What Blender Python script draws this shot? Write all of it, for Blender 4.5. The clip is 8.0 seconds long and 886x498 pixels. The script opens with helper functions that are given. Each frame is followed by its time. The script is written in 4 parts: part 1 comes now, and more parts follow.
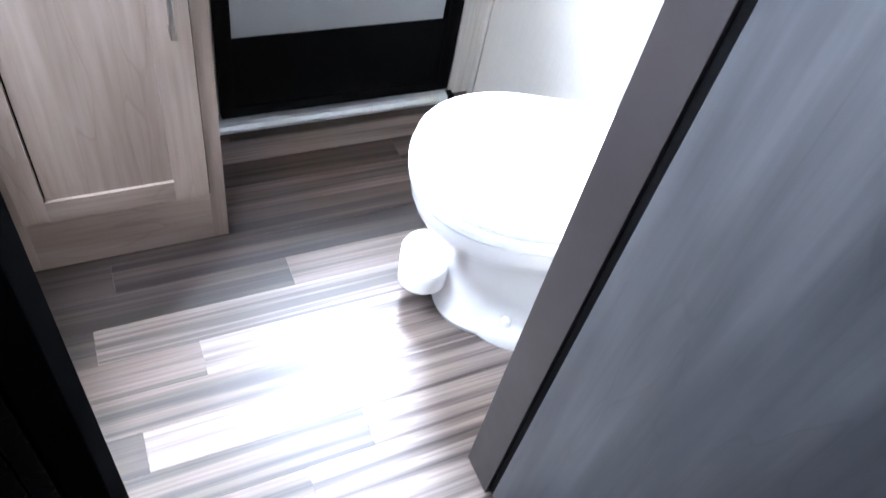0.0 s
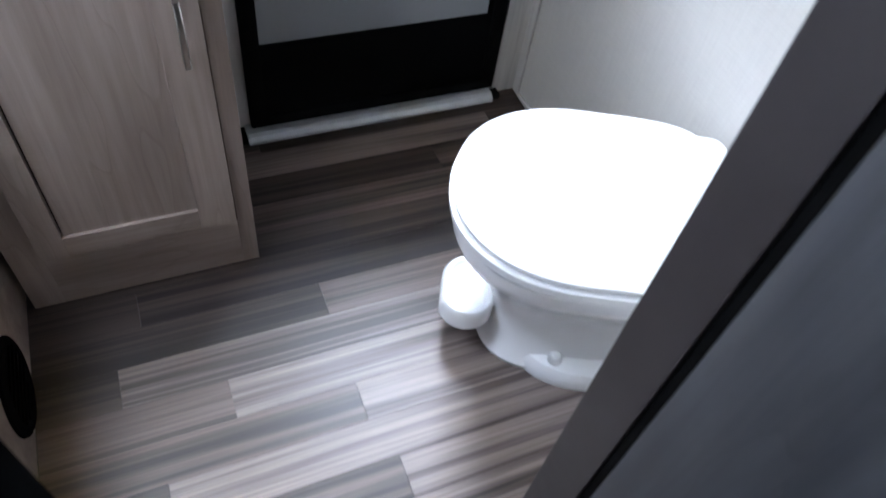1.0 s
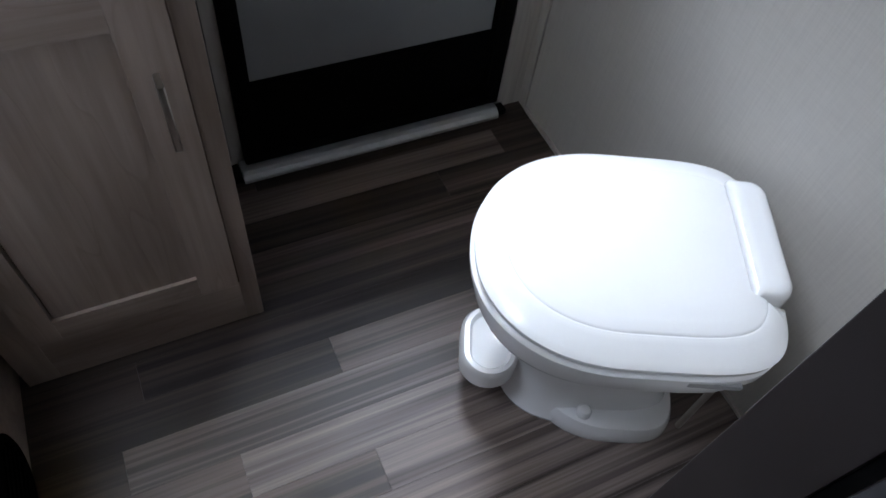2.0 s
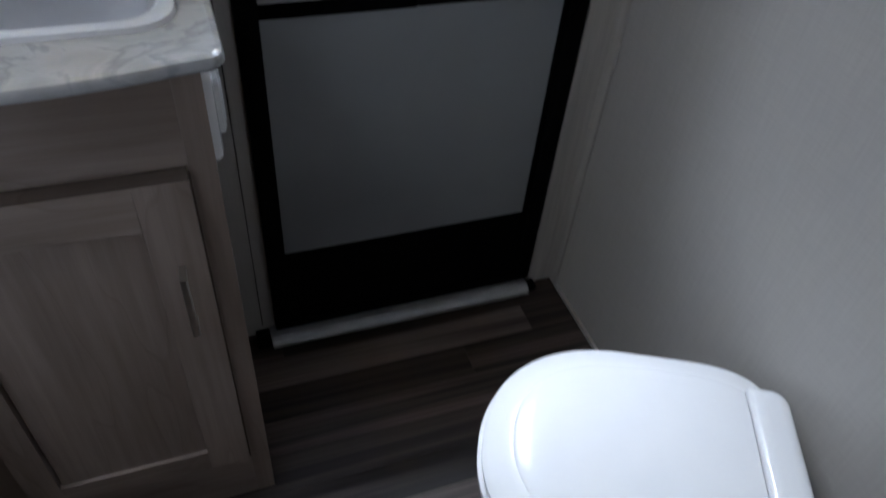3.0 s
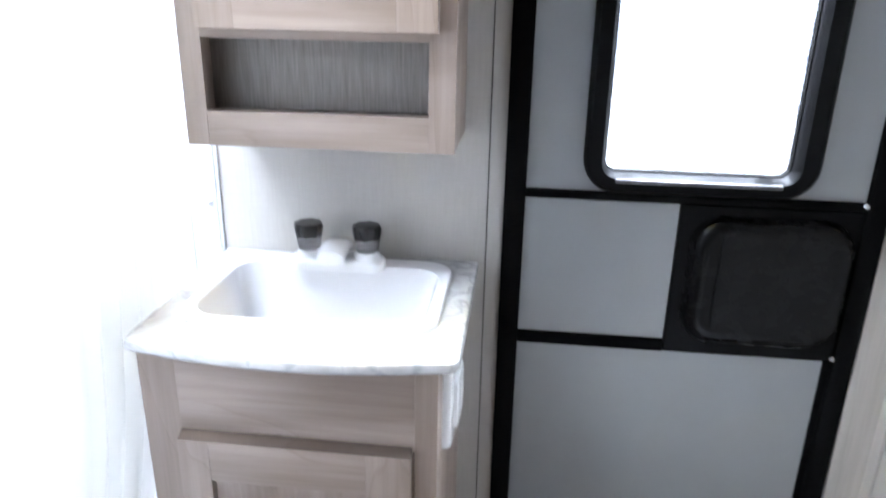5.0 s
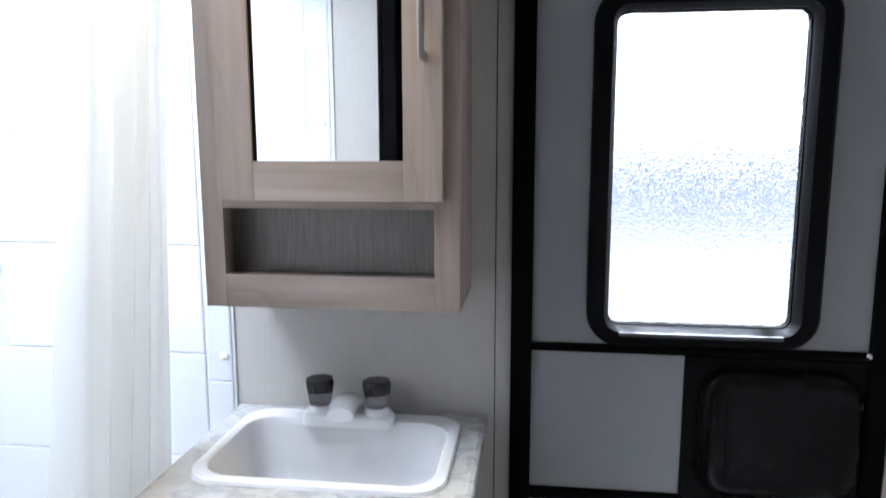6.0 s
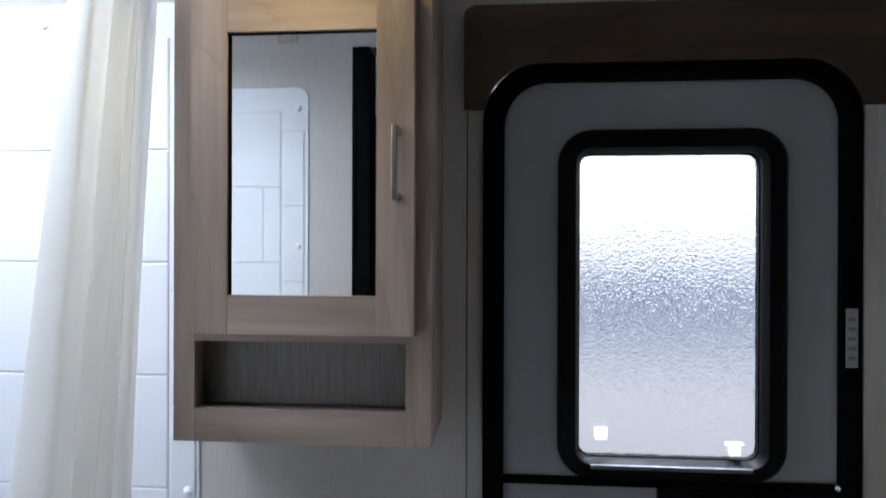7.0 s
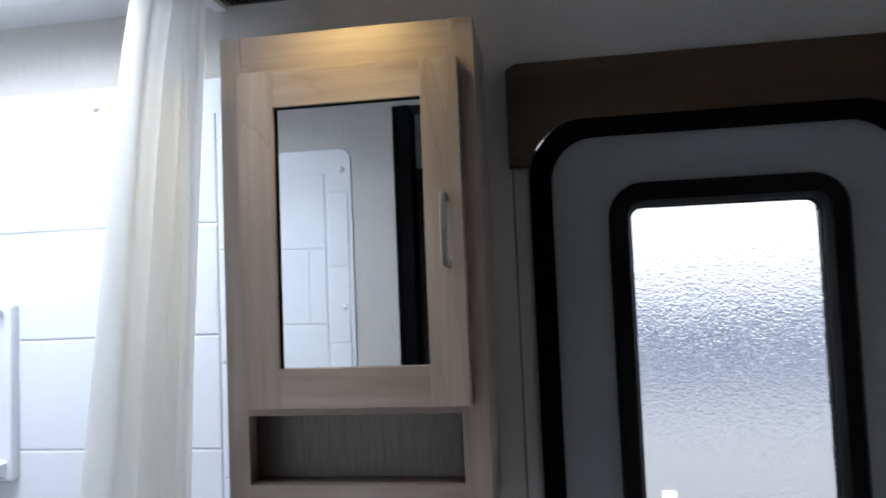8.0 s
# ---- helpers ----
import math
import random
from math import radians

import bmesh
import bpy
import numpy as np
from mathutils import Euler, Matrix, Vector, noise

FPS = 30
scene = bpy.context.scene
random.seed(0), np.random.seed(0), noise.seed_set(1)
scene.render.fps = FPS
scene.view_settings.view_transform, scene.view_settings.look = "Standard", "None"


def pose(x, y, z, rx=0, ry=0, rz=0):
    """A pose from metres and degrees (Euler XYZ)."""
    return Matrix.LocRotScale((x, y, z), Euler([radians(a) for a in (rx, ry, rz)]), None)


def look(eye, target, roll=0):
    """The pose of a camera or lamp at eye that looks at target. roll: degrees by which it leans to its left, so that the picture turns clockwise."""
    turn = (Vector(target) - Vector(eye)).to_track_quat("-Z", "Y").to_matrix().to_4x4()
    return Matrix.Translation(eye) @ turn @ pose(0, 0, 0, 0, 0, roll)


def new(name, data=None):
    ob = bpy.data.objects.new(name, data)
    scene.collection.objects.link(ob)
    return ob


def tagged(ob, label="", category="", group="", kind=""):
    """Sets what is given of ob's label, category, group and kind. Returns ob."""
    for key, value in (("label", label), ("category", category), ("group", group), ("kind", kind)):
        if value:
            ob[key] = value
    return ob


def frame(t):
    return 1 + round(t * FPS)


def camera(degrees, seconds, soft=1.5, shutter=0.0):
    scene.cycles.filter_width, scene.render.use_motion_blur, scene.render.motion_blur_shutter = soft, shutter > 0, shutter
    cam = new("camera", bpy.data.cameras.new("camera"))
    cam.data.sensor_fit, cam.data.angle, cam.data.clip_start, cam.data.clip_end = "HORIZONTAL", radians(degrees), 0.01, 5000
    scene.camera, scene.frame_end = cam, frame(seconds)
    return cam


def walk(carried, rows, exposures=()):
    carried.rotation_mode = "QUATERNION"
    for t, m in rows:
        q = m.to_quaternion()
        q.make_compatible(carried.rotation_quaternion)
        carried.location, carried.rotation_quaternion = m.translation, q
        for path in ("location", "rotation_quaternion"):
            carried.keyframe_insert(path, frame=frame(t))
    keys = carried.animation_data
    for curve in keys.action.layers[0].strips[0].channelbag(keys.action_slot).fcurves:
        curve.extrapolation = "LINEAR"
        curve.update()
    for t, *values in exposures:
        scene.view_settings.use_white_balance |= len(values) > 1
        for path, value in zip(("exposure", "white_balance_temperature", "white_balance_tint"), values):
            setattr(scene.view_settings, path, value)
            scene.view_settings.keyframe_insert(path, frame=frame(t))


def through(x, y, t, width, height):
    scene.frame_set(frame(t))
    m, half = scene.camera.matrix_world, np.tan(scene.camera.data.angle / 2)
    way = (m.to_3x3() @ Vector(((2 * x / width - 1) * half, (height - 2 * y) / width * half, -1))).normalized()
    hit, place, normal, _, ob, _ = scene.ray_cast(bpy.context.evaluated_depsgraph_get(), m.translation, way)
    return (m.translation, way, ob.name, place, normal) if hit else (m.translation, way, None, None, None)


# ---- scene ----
cam = camera(63.7, 8.0, soft=1.6, shutter=0.4)
PATH = [
    (0, (-0.232, -1.475, 1.232), (0.527, -0.368, -0.252), 13.9),
    (0.5, (-0.22, -1.41, 1.247), (0.477, -0.395, -0.32), 12.2),
    (1, (-0.159, -1.314, 1.222), (0.464, -0.236, -0.343), 10.4),
    (1.2, (-0.145, -1.26, 1.239), (0.465, -0.165, -0.32), 10.9),
    (2.3, (-0.117, -1.107, 1.255), (0.497, -0.142, -0.393), 8.8),
    (2.5, (-0.105, -1.104, 1.268), (0.523, -0.075, -0.331), 9.3),
    (3, (-0.06, -1.095, 1.31), (0.513, 0.229, -0.075), 5.9),
    (3.5, (-0.01, -1.11, 1.309), (0.386, 0.409, 0.069), 5.9),
    (4, (0.019, -1.135, 1.315), (0.175, 0.546, 0.243), 3.9),
    (4.5, (0.038, -1.191, 1.349), (0.007, 0.611, 0.482), 3.7),
    (5, (0.042, -1.211, 1.384), (-0.162, 0.656, 0.697), 1.0),
    (5.2, (0.048, -1.213, 1.396), (-0.205, 0.676, 0.788), 0.2),
    (6.3, (0.061, -1.248, 1.433), (-0.182, 0.725, 1.215), -0.6),
    (6.5, (0.06, -1.249, 1.447), (-0.162, 0.732, 1.281), -0.8),
    (7, (0.063, -1.262, 1.46), (-0.124, 0.729, 1.454), 0.2),
    (7.5, (0.057, -1.26, 1.465), (-0.111, 0.73, 1.557), -0.5),
    (8, (0.044, -1.245, 1.495), (-0.251, 0.73, 1.609), -2.3),
]

STOPS = [(0, 1.08, 5950), (0.5, 0.28, 5980), (1.0, -0.38, 6000), (1.2, -0.64, 6080), (2.3, -1.95, 6280), (2.6, -2.0, 6300), (3.0, -2.25, 6150),
         (3.5, -0.78, 5980), (4.0, 0.05, 6050), (4.5, 0.2, 6200), (5.0, 0.3, 6250), (5.3, 0.08, 6280), (6.3, -1.0, 6300), (7.0, -1.62, 6350),
         (7.5, -1.75, 6350), (8.0, -1.7, 6350)]
EXPOSURES = [(t, stops, kelvin, 13) for t, stops, kelvin in STOPS]
walk(cam, [(t, look(eye, target, roll)) for t, eye, target, roll in PATH], EXPOSURES)

# ---- world and lights ----
world = bpy.data.worlds.new("world")
scene.world = world
world.use_nodes = True
wn = world.node_tree.nodes
sky = wn.new("ShaderNodeTexSky")
sky.sky_type, sky.sun_disc, sky.sun_elevation, sky.sun_rotation = "NISHITA", False, radians(50), radians(180)
world.node_tree.links.new(sky.outputs[0], wn["Background"].inputs[0])
wn["Background"].inputs[1].default_value = 0.1


def area(name, eye, target, w, h, watts, colour, spread=180):
    data = bpy.data.lights.new(name, "AREA")
    data.shape, data.size, data.size_y, data.energy, data.color = "RECTANGLE", w, h, watts, colour
    data.spread = radians(spread)
    ob = new(name, data)
    ob.matrix_world = look(eye, target)
    return ob


# daylight through the skylight over the tub, and the sky outside the door
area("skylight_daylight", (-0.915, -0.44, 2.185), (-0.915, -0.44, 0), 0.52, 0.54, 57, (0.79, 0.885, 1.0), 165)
area("sky_outside_door", (0.33, 0.75, 2.45), (0.36, -0.5, 0.6), 1.0, 0.6, 500, (0.78, 0.88, 1.0))
# fill from an unseen hall window, added to light the open door and jamb
area("hall_fill_daylight", (-1.24, -1.75, 1.35), (0, -1.75, 1.2), 0.5, 0.5, 1.8, (0.78, 0.88, 1.0))
warm = area("ceiling_light_bulb", (-0.24, -0.275, 2.032), (-0.24, -0.275, 0), 0.07, 0.07, 3.2, (1.0, 0.80, 0.34), 125)
warm.data.shape = "DISK"


# ---- materials ----
def mat(name, rough=0.5, metal=0.0):
    m = bpy.data.materials.new(name)
    m.use_nodes = True
    n, l = m.node_tree.nodes, m.node_tree.links
    b = n["Principled BSDF"]
    b.inputs["Roughness"].default_value, b.inputs["Metallic"].default_value = rough, metal
    return m, n, l, b


def ramp(n, stops):
    r = n.new("ShaderNodeValToRGB")
    el = r.color_ramp.elements
    while len(el) < len(stops):
        el.new(0.5)
    for e, (p, c) in zip(el, stops):
        e.position, e.color = p, (*c, 1)
    return r


def coords(n, l, scale, shift=False):
    tc = n.new("ShaderNodeTexCoord")
    mp = n.new("ShaderNodeMapping")
    mp.inputs["Scale"].default_value = scale
    l.new(tc.outputs["Object"], mp.inputs["Vector"])
    if shift:
        oi = n.new("ShaderNodeObjectInfo")
        vm = n.new("ShaderNodeVectorMath")
        vm.operation = "SCALE"
        vm.inputs[0].default_value = (3.1, 7.7, 5.3)
        l.new(oi.outputs["Random"], vm.inputs["Scale"])
        l.new(vm.outputs[0], mp.inputs["Location"])
    return mp.outputs[0]


def noise_tex(n, l, vec, scale, detail=5.0, rough=0.55):
    t = n.new("ShaderNodeTexNoise")
    t.inputs["Scale"].default_value, t.inputs["Detail"].default_value, t.inputs["Roughness"].default_value = scale, detail, rough
    l.new(vec, t.inputs["Vector"])
    return t.outputs["Fac"]


def bump(n, l, b, height, strength, distance=0.001):
    bp = n.new("ShaderNodeBump")
    bp.inputs["Strength"].default_value, bp.inputs["Distance"].default_value = strength, distance
    l.new(height, bp.inputs["Height"])
    l.new(bp.outputs[0], b.inputs["Normal"])


def mixed(n, l, a, c, fac, kind="MIX"):
    """Mix two colours; fac is a socket or a number."""
    m = n.new("ShaderNodeMix")
    m.data_type, m.blend_type = "RGBA", kind
    for sock, v in ((m.inputs[0], fac), (m.inputs[6], a), (m.inputs[7], c)):
        if isinstance(v, (int, float)):
            sock.default_value = v
        elif isinstance(v, tuple):
            sock.default_value = (*v, 1)
        else:
            l.new(v, sock)
    return m.outputs[2]


def plain(name, colour, rough=0.5, metal=0.0, vary=0.06, scale=9.0, relief=0.05, grain=180.0, gloss=0.5):
    """Paint, plastic or metal with faint blotches and a fine relief."""
    m, n, l, b = mat(name, rough, metal)
    b.inputs["Specular IOR Level"].default_value = gloss
    v = coords(n, l, (1, 1, 1))
    f = noise_tex(n, l, v, scale)
    lo, hi = tuple(c * (1 - vary) for c in colour), tuple(min(1, c * (1 + vary)) for c in colour)
    r = ramp(n, [(0.3, lo), (0.7, hi)])
    l.new(f, r.inputs[0])
    l.new(r.outputs[0], b.inputs["Base Color"])
    rr = n.new("ShaderNodeMapRange")
    rr.inputs[3].default_value, rr.inputs[4].default_value = max(0.02, rough - 0.06), rough + 0.06
    l.new(noise_tex(n, l, v, scale * 4), rr.inputs[0])
    l.new(rr.outputs[0], b.inputs["Roughness"])
    if relief:
        bump(n, l, b, noise_tex(n, l, v, grain, 2.0), relief)
    return m


def wood(name, dark, light, along, rough=0.45, shift=False, relief=0.12):
    """Printed wood: long streaks along one axis, with a broad figure under a fine grain."""
    m, n, l, b = mat(name, rough)
    fine = {"x": (1.6, 42, 42), "y": (42, 1.6, 42), "z": (42, 42, 1.6)}[along]
    broad = {"x": (0.9, 7, 7), "y": (7, 0.9, 7), "z": (7, 7, 0.9)}[along]
    ff = noise_tex(n, l, coords(n, l, fine, shift), 2.2, 6.0, 0.65)
    fb = noise_tex(n, l, coords(n, l, broad, shift), 2.4, 3.0, 0.45)
    rb = ramp(n, [(0.38, dark), (0.62, light)])
    l.new(fb, rb.inputs[0])
    rf = ramp(n, [(0.36, (0.84, 0.83, 0.82)), (0.6, (1.04, 1.04, 1.04))])
    l.new(ff, rf.inputs[0])
    vein_scale = {"x": (0.7, 4.5, 4.5), "y": (4.5, 0.7, 4.5), "z": (4.5, 4.5, 0.7)}[along]
    rv = ramp(n, [(0.44, (1, 1, 1)), (0.4985, (0.93, 0.92, 0.91)), (0.502, (0.72, 0.7, 0.68)), (0.506, (1, 1, 1))])
    l.new(noise_tex(n, l, coords(n, l, vein_scale, shift), 2.6, 2.0, 0.4), rv.inputs[0])
    body = mixed(n, l, rb.outputs[0], rf.outputs[0], 0.75, "MULTIPLY")
    l.new(mixed(n, l, body, rv.outputs[0], 0.8, "MULTIPLY"), b.inputs["Base Color"])
    bump(n, l, b, ff, relief, 0.0006)
    return m


def plank_wood(name, dark, light):
    """Vinyl plank: strips of differing tone along x, scuffed sheen."""
    m, n, l, b = mat(name, 0.36)
    b.inputs["Specular IOR Level"].default_value = 0.42
    v = coords(n, l, (0.38, 22, 1), True)
    strips = noise_tex(n, l, v, 1.5, 3.0, 0.6)
    r = ramp(n, [(0.39, dark), (0.48, tuple((a + c) / 2 for a, c in zip(dark, light))), (0.57, light)])
    l.new(strips, r.inputs[0])
    fine = noise_tex(n, l, coords(n, l, (1.6, 125, 1), True), 1.5, 5.0, 0.7)
    rf = ramp(n, [(0.36, (0.58, 0.555, 0.54)), (0.6, (1.18, 1.18, 1.18))])
    l.new(fine, rf.inputs[0])
    l.new(mixed(n, l, r.outputs[0], rf.outputs[0], 0.7, "MULTIPLY"), b.inputs["Base Color"])
    rr = n.new("ShaderNodeMapRange")
    rr.inputs[3].default_value, rr.inputs[4].default_value = 0.36, 0.52
    l.new(noise_tex(n, l, coords(n, l, (3, 12, 1), True), 3.0), rr.inputs[0])
    l.new(rr.outputs[0], b.inputs["Roughness"])
    bump(n, l, b, fine, 0.16, 0.0008)
    return m


def wallpaper(name, colour, streak=0.6):
    """Vinyl wall covering with a fine woven, mostly upright streak."""
    m, n, l, b = mat(name, 0.55)
    up = noise_tex(n, l, coords(n, l, (260, 260, 14)), 1.0, 4.0, 0.6)
    across = noise_tex(n, l, coords(n, l, (20, 20, 330)), 1.0, 3.0, 0.6)
    blot = noise_tex(n, l, coords(n, l, (1, 1, 1)), 2.3, 3.0)
    r = ramp(n, [(0.3, tuple(c * (1 - 0.08 * streak) for c in colour)), (0.7, tuple(c * (1 + 0.07 * streak) for c in colour))])
    l.new(up, r.inputs[0])
    r2 = ramp(n, [(0.3, (0.965, 0.965, 0.965)), (0.7, (1.02, 1.02, 1.02))])
    l.new(across, r2.inputs[0])
    r3 = ramp(n, [(0.3, (0.95, 0.95, 0.96)), (0.7, (1.02, 1.02, 1.0))])
    l.new(blot, r3.inputs[0])
    c = mixed(n, l, r.outputs[0], r2.outputs[0], 1.0, "MULTIPLY")
    l.new(mixed(n, l, c, r3.outputs[0], 1.0, "MULTIPLY"), b.inputs["Base Color"])
    bump(n, l, b, up, 0.08, 0.0004)
    return m


def marble(name):
    """White laminate with faint grey veins."""
    m, n, l, b = mat(name, 0.25)
    v = coords(n, l, (1, 1, 1))
    big = n.new("ShaderNodeTexNoise")
    big.inputs["Scale"].default_value, big.inputs["Detail"].default_value = 15.0, 8.0
    big.inputs["Distortion"].default_value = 0.7
    l.new(v, big.inputs["Vector"])
    r = ramp(n, [(0.40, (0.53, 0.53, 0.53)), (0.475, (0.385, 0.385, 0.39)), (0.52, (0.53, 0.527, 0.52)), (0.68, (0.45, 0.445, 0.435))])
    l.new(big.outputs["Fac"], r.inputs[0])
    soft = ramp(n, [(0.3, (0.9, 0.89, 0.87)), (0.6, (1, 1, 1))])
    l.new(noise_tex(n, l, v, 14.0), soft.inputs[0])
    l.new(mixed(n, l, r.outputs[0], soft.outputs[0], 1.0, "MULTIPLY"), b.inputs["Base Color"])
    return m


def frosted(name):
    """Pebbled privacy glass."""
    m, n, l, b = mat(name, 0.04)
    b.inputs["Base Color"].default_value = (0.97, 0.985, 1, 1)
    b.inputs["Transmission Weight"].default_value, b.inputs["IOR"].default_value = 1.0, 1.35
    bump(n, l, b, noise_tex(n, l, coords(n, l, (1, 1, 1)), 270.0, 1.0), 0.8, 0.002)
    return m


def fabric(name, colour=(0.86, 0.85, 0.82), through=0.42):
    """Thin white plastic curtain that lets light through."""
    m, n, l, b = mat(name, 0.4)
    b.inputs["Base Color"].default_value = (*colour, 1)
    tr = n.new("ShaderNodeBsdfTranslucent")
    tr.inputs[0].default_value = (0.93, 0.93, 0.90, 1)
    mix = n.new("ShaderNodeMixShader")
    mix.inputs[0].default_value = through
    l.new(b.outputs[0], mix.inputs[1])
    l.new(tr.outputs[0], mix.inputs[2])
    l.new(mix.outputs[0], n["Material Output"].inputs[0])
    bump(n, l, b, noise_tex(n, l, coords(n, l, (60, 60, 8)), 3.0), 0.15)
    return m


def glow(name, stops, strength):
    """Sheet that gives off light, banded by height; stops in metres above the floor."""
    m, n, l, b = mat(name)
    n.remove(b)
    e = n.new("ShaderNodeEmission")
    tc = n.new("ShaderNodeTexCoord")
    sp = n.new("ShaderNodeSeparateXYZ")
    l.new(tc.outputs["Object"], sp.inputs[0])
    mr = n.new("ShaderNodeMapRange")
    mr.inputs[1].default_value, mr.inputs[2].default_value = stops[0][0], stops[-1][0]
    l.new(sp.outputs[2], mr.inputs[0])
    span = stops[-1][0] - stops[0][0]
    r = ramp(n, [((z - stops[0][0]) / span, c) for z, c in stops])
    l.new(mr.outputs[0], r.inputs[0])
    l.new(r.outputs[0], e.inputs[0])
    e.inputs[1].default_value = strength
    l.new(e.outputs[0], n["Material Output"].inputs[0])
    return m


WALL = wallpaper("wall_vinyl", (0.485, 0.463, 0.435))
WOOD_V = wood("cabinet_wood_upright", (0.284, 0.218, 0.178), (0.388, 0.306, 0.256), "z")
WOOD_H = wood("cabinet_wood_level", (0.284, 0.218, 0.178), (0.388, 0.306, 0.256), "x")
VALANCE = wood("header_wood", (0.038, 0.0205, 0.0085), (0.063, 0.035, 0.0155), "x")
TRIM = wood("pale_trim", (0.42, 0.39, 0.36), (0.50, 0.47, 0.43), "z")
PLANK = [plank_wood("plank_dark", (0.0145, 0.0092, 0.0072), (0.058, 0.040, 0.033)),
         plank_wood("plank_mid", (0.0235, 0.0155, 0.0125), (0.118, 0.086, 0.073)),
         plank_wood("plank_light", (0.047, 0.0343, 0.0295), (0.215, 0.171, 0.153))]
SUB = plain("floor_joint", (0.05, 0.043, 0.04), 0.6)
CEIL = plain("ceiling_white", (0.68, 0.68, 0.68), 0.6, relief=0.15)
WHITE = plain("white_plastic", (0.88, 0.88, 0.88), 0.18, vary=0.015, relief=0)
CERAMIC = plain("white_ceramic", (0.88, 0.88, 0.88), 0.1, vary=0.01, relief=0)
SHOWER = plain("shower_acrylic", (0.70, 0.715, 0.745), 0.22, vary=0.02, relief=0.03, grain=40)
SINK = plain("sink_plastic", (0.82, 0.82, 0.835), 0.2, vary=0.015, relief=0)
MARBLE = marble("marble_laminate")
BLACK = plain("black_door_trim", (0.003, 0.003, 0.0033), 0.66, vary=0.2, relief=0.08, gloss=0.03)
BLACK_SOFT = plain("black_moulded_plastic", (0.006, 0.006, 0.0065), 0.45, vary=0.15, relief=0.1, grain=400, gloss=0.03)
COVER = plain("black_satin_plastic", (0.0035, 0.0035, 0.0039), 0.27, vary=0.1, relief=0, gloss=0.1)
SKIN = plain("grey_door_skin", (0.255, 0.262, 0.268), 0.42, vary=0.03, relief=0.08, grain=260)
ALU = plain("brushed_threshold", (0.62, 0.63, 0.64), 0.38, 0.6, vary=0.08, scale=30)
NICKEL = plain("brushed_nickel", (0.42, 0.39, 0.35), 0.32, 1.0, vary=0.08, scale=60)
SMOKE = plain("smoked_plastic", (0.012, 0.011, 0.011), 0.14, vary=0.3, relief=0, gloss=0.3)
MATTE = plain("matte_black_metal", (0.005, 0.005, 0.0055), 0.85, vary=0.2, gloss=0.0)
# cabinet wood darkened to draw the shadow gap round the vanity door
SHADED_EDGE = wood("shaded_edge_wood", (0.105, 0.076, 0.058), (0.14, 0.105, 0.083), "x", 0.75)
SHADED_EDGE.node_tree.nodes["Principled BSDF"].inputs["Specular IOR Level"].default_value = 0.08
# niche back: the wall vinyl in a darker tone with stronger streaks
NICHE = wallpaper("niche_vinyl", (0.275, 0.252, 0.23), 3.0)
CLEAR, *_ = mat("smoked_clear_plastic", 0.12)
CLEAR.node_tree.nodes["Principled BSDF"].inputs["Base Color"].default_value = (0.36, 0.34, 0.34, 1)
CLEAR.node_tree.nodes["Principled BSDF"].inputs["Transmission Weight"].default_value = 0.7
# black for the window's seal, and for strips that draw dark gaps
GASKET_GAP = plain("black_gasket_and_gap", (0.004, 0.004, 0.004), 0.8, gloss=0.05)
JAMB = plain("taupe_jamb", (0.044, 0.037, 0.037), 0.45, vary=0.08, gloss=0.3)
LEAF = wood("dark_grey_door_wood", (0.045, 0.046, 0.053), (0.08, 0.081, 0.09), "z", 0.28)
# fine embossing across the leaf smears its reflections upright
tangent = LEAF.node_tree.nodes.new("ShaderNodeTangent")
tangent.direction_type, tangent.axis = "RADIAL", "Z"
leaf_bsdf = LEAF.node_tree.nodes["Principled BSDF"]
LEAF.node_tree.links.new(tangent.outputs[0], leaf_bsdf.inputs["Tangent"])
leaf_bsdf.inputs["Anisotropic"].default_value, leaf_bsdf.inputs["Anisotropic Rotation"].default_value = 0.8, 0.25
leaf_bsdf.inputs["Roughness"].default_value = 0.38
HALL = plain("hall_panel", (0.05, 0.044, 0.041), 0.6, gloss=0.2)
GLASS = frosted("pebbled_glass")
CURTAIN = fabric("curtain_vinyl")
CLIP = fabric("milky_plastic", (0.85, 0.85, 0.85), 0.85)
PAPER = plain("pale_sticker", (0.28, 0.28, 0.28), 0.5, vary=0.15, scale=90)
LIP = plain("grey_plastic_lip", (0.09, 0.09, 0.095), 0.5, vary=0.2, scale=60)
INK = plain("grey_ink", (0.16, 0.16, 0.17), 0.6)
SCREW = plain("bright_screw", (0.75, 0.75, 0.75), 0.25, 1.0)
MIRROR, *_ = mat("mirror_silver", 0.015, 1.0)
MIRROR.node_tree.nodes["Principled BSDF"].inputs["Base Color"].default_value = (0.88, 0.9, 0.9, 1)
OUTSIDE = glow("outside_view", [(-1.0, (0.50, 0.525, 0.57)), (0.3, (0.50, 0.525, 0.57)), (0.75, (0.66, 0.69, 0.75)), (1.05, (0.30, 0.36, 0.48)),
                                (1.34, (0.15, 0.20, 0.32)), (1.45, (1.25, 1.3, 1.36)), (4.0, (1.45, 1.5, 1.56))], 3.5)
LAMP = glow("lamp_lens_glow", [(0.0, (1.0, 0.74, 0.22)), (3.0, (1.0, 0.74, 0.22))], 12.0)


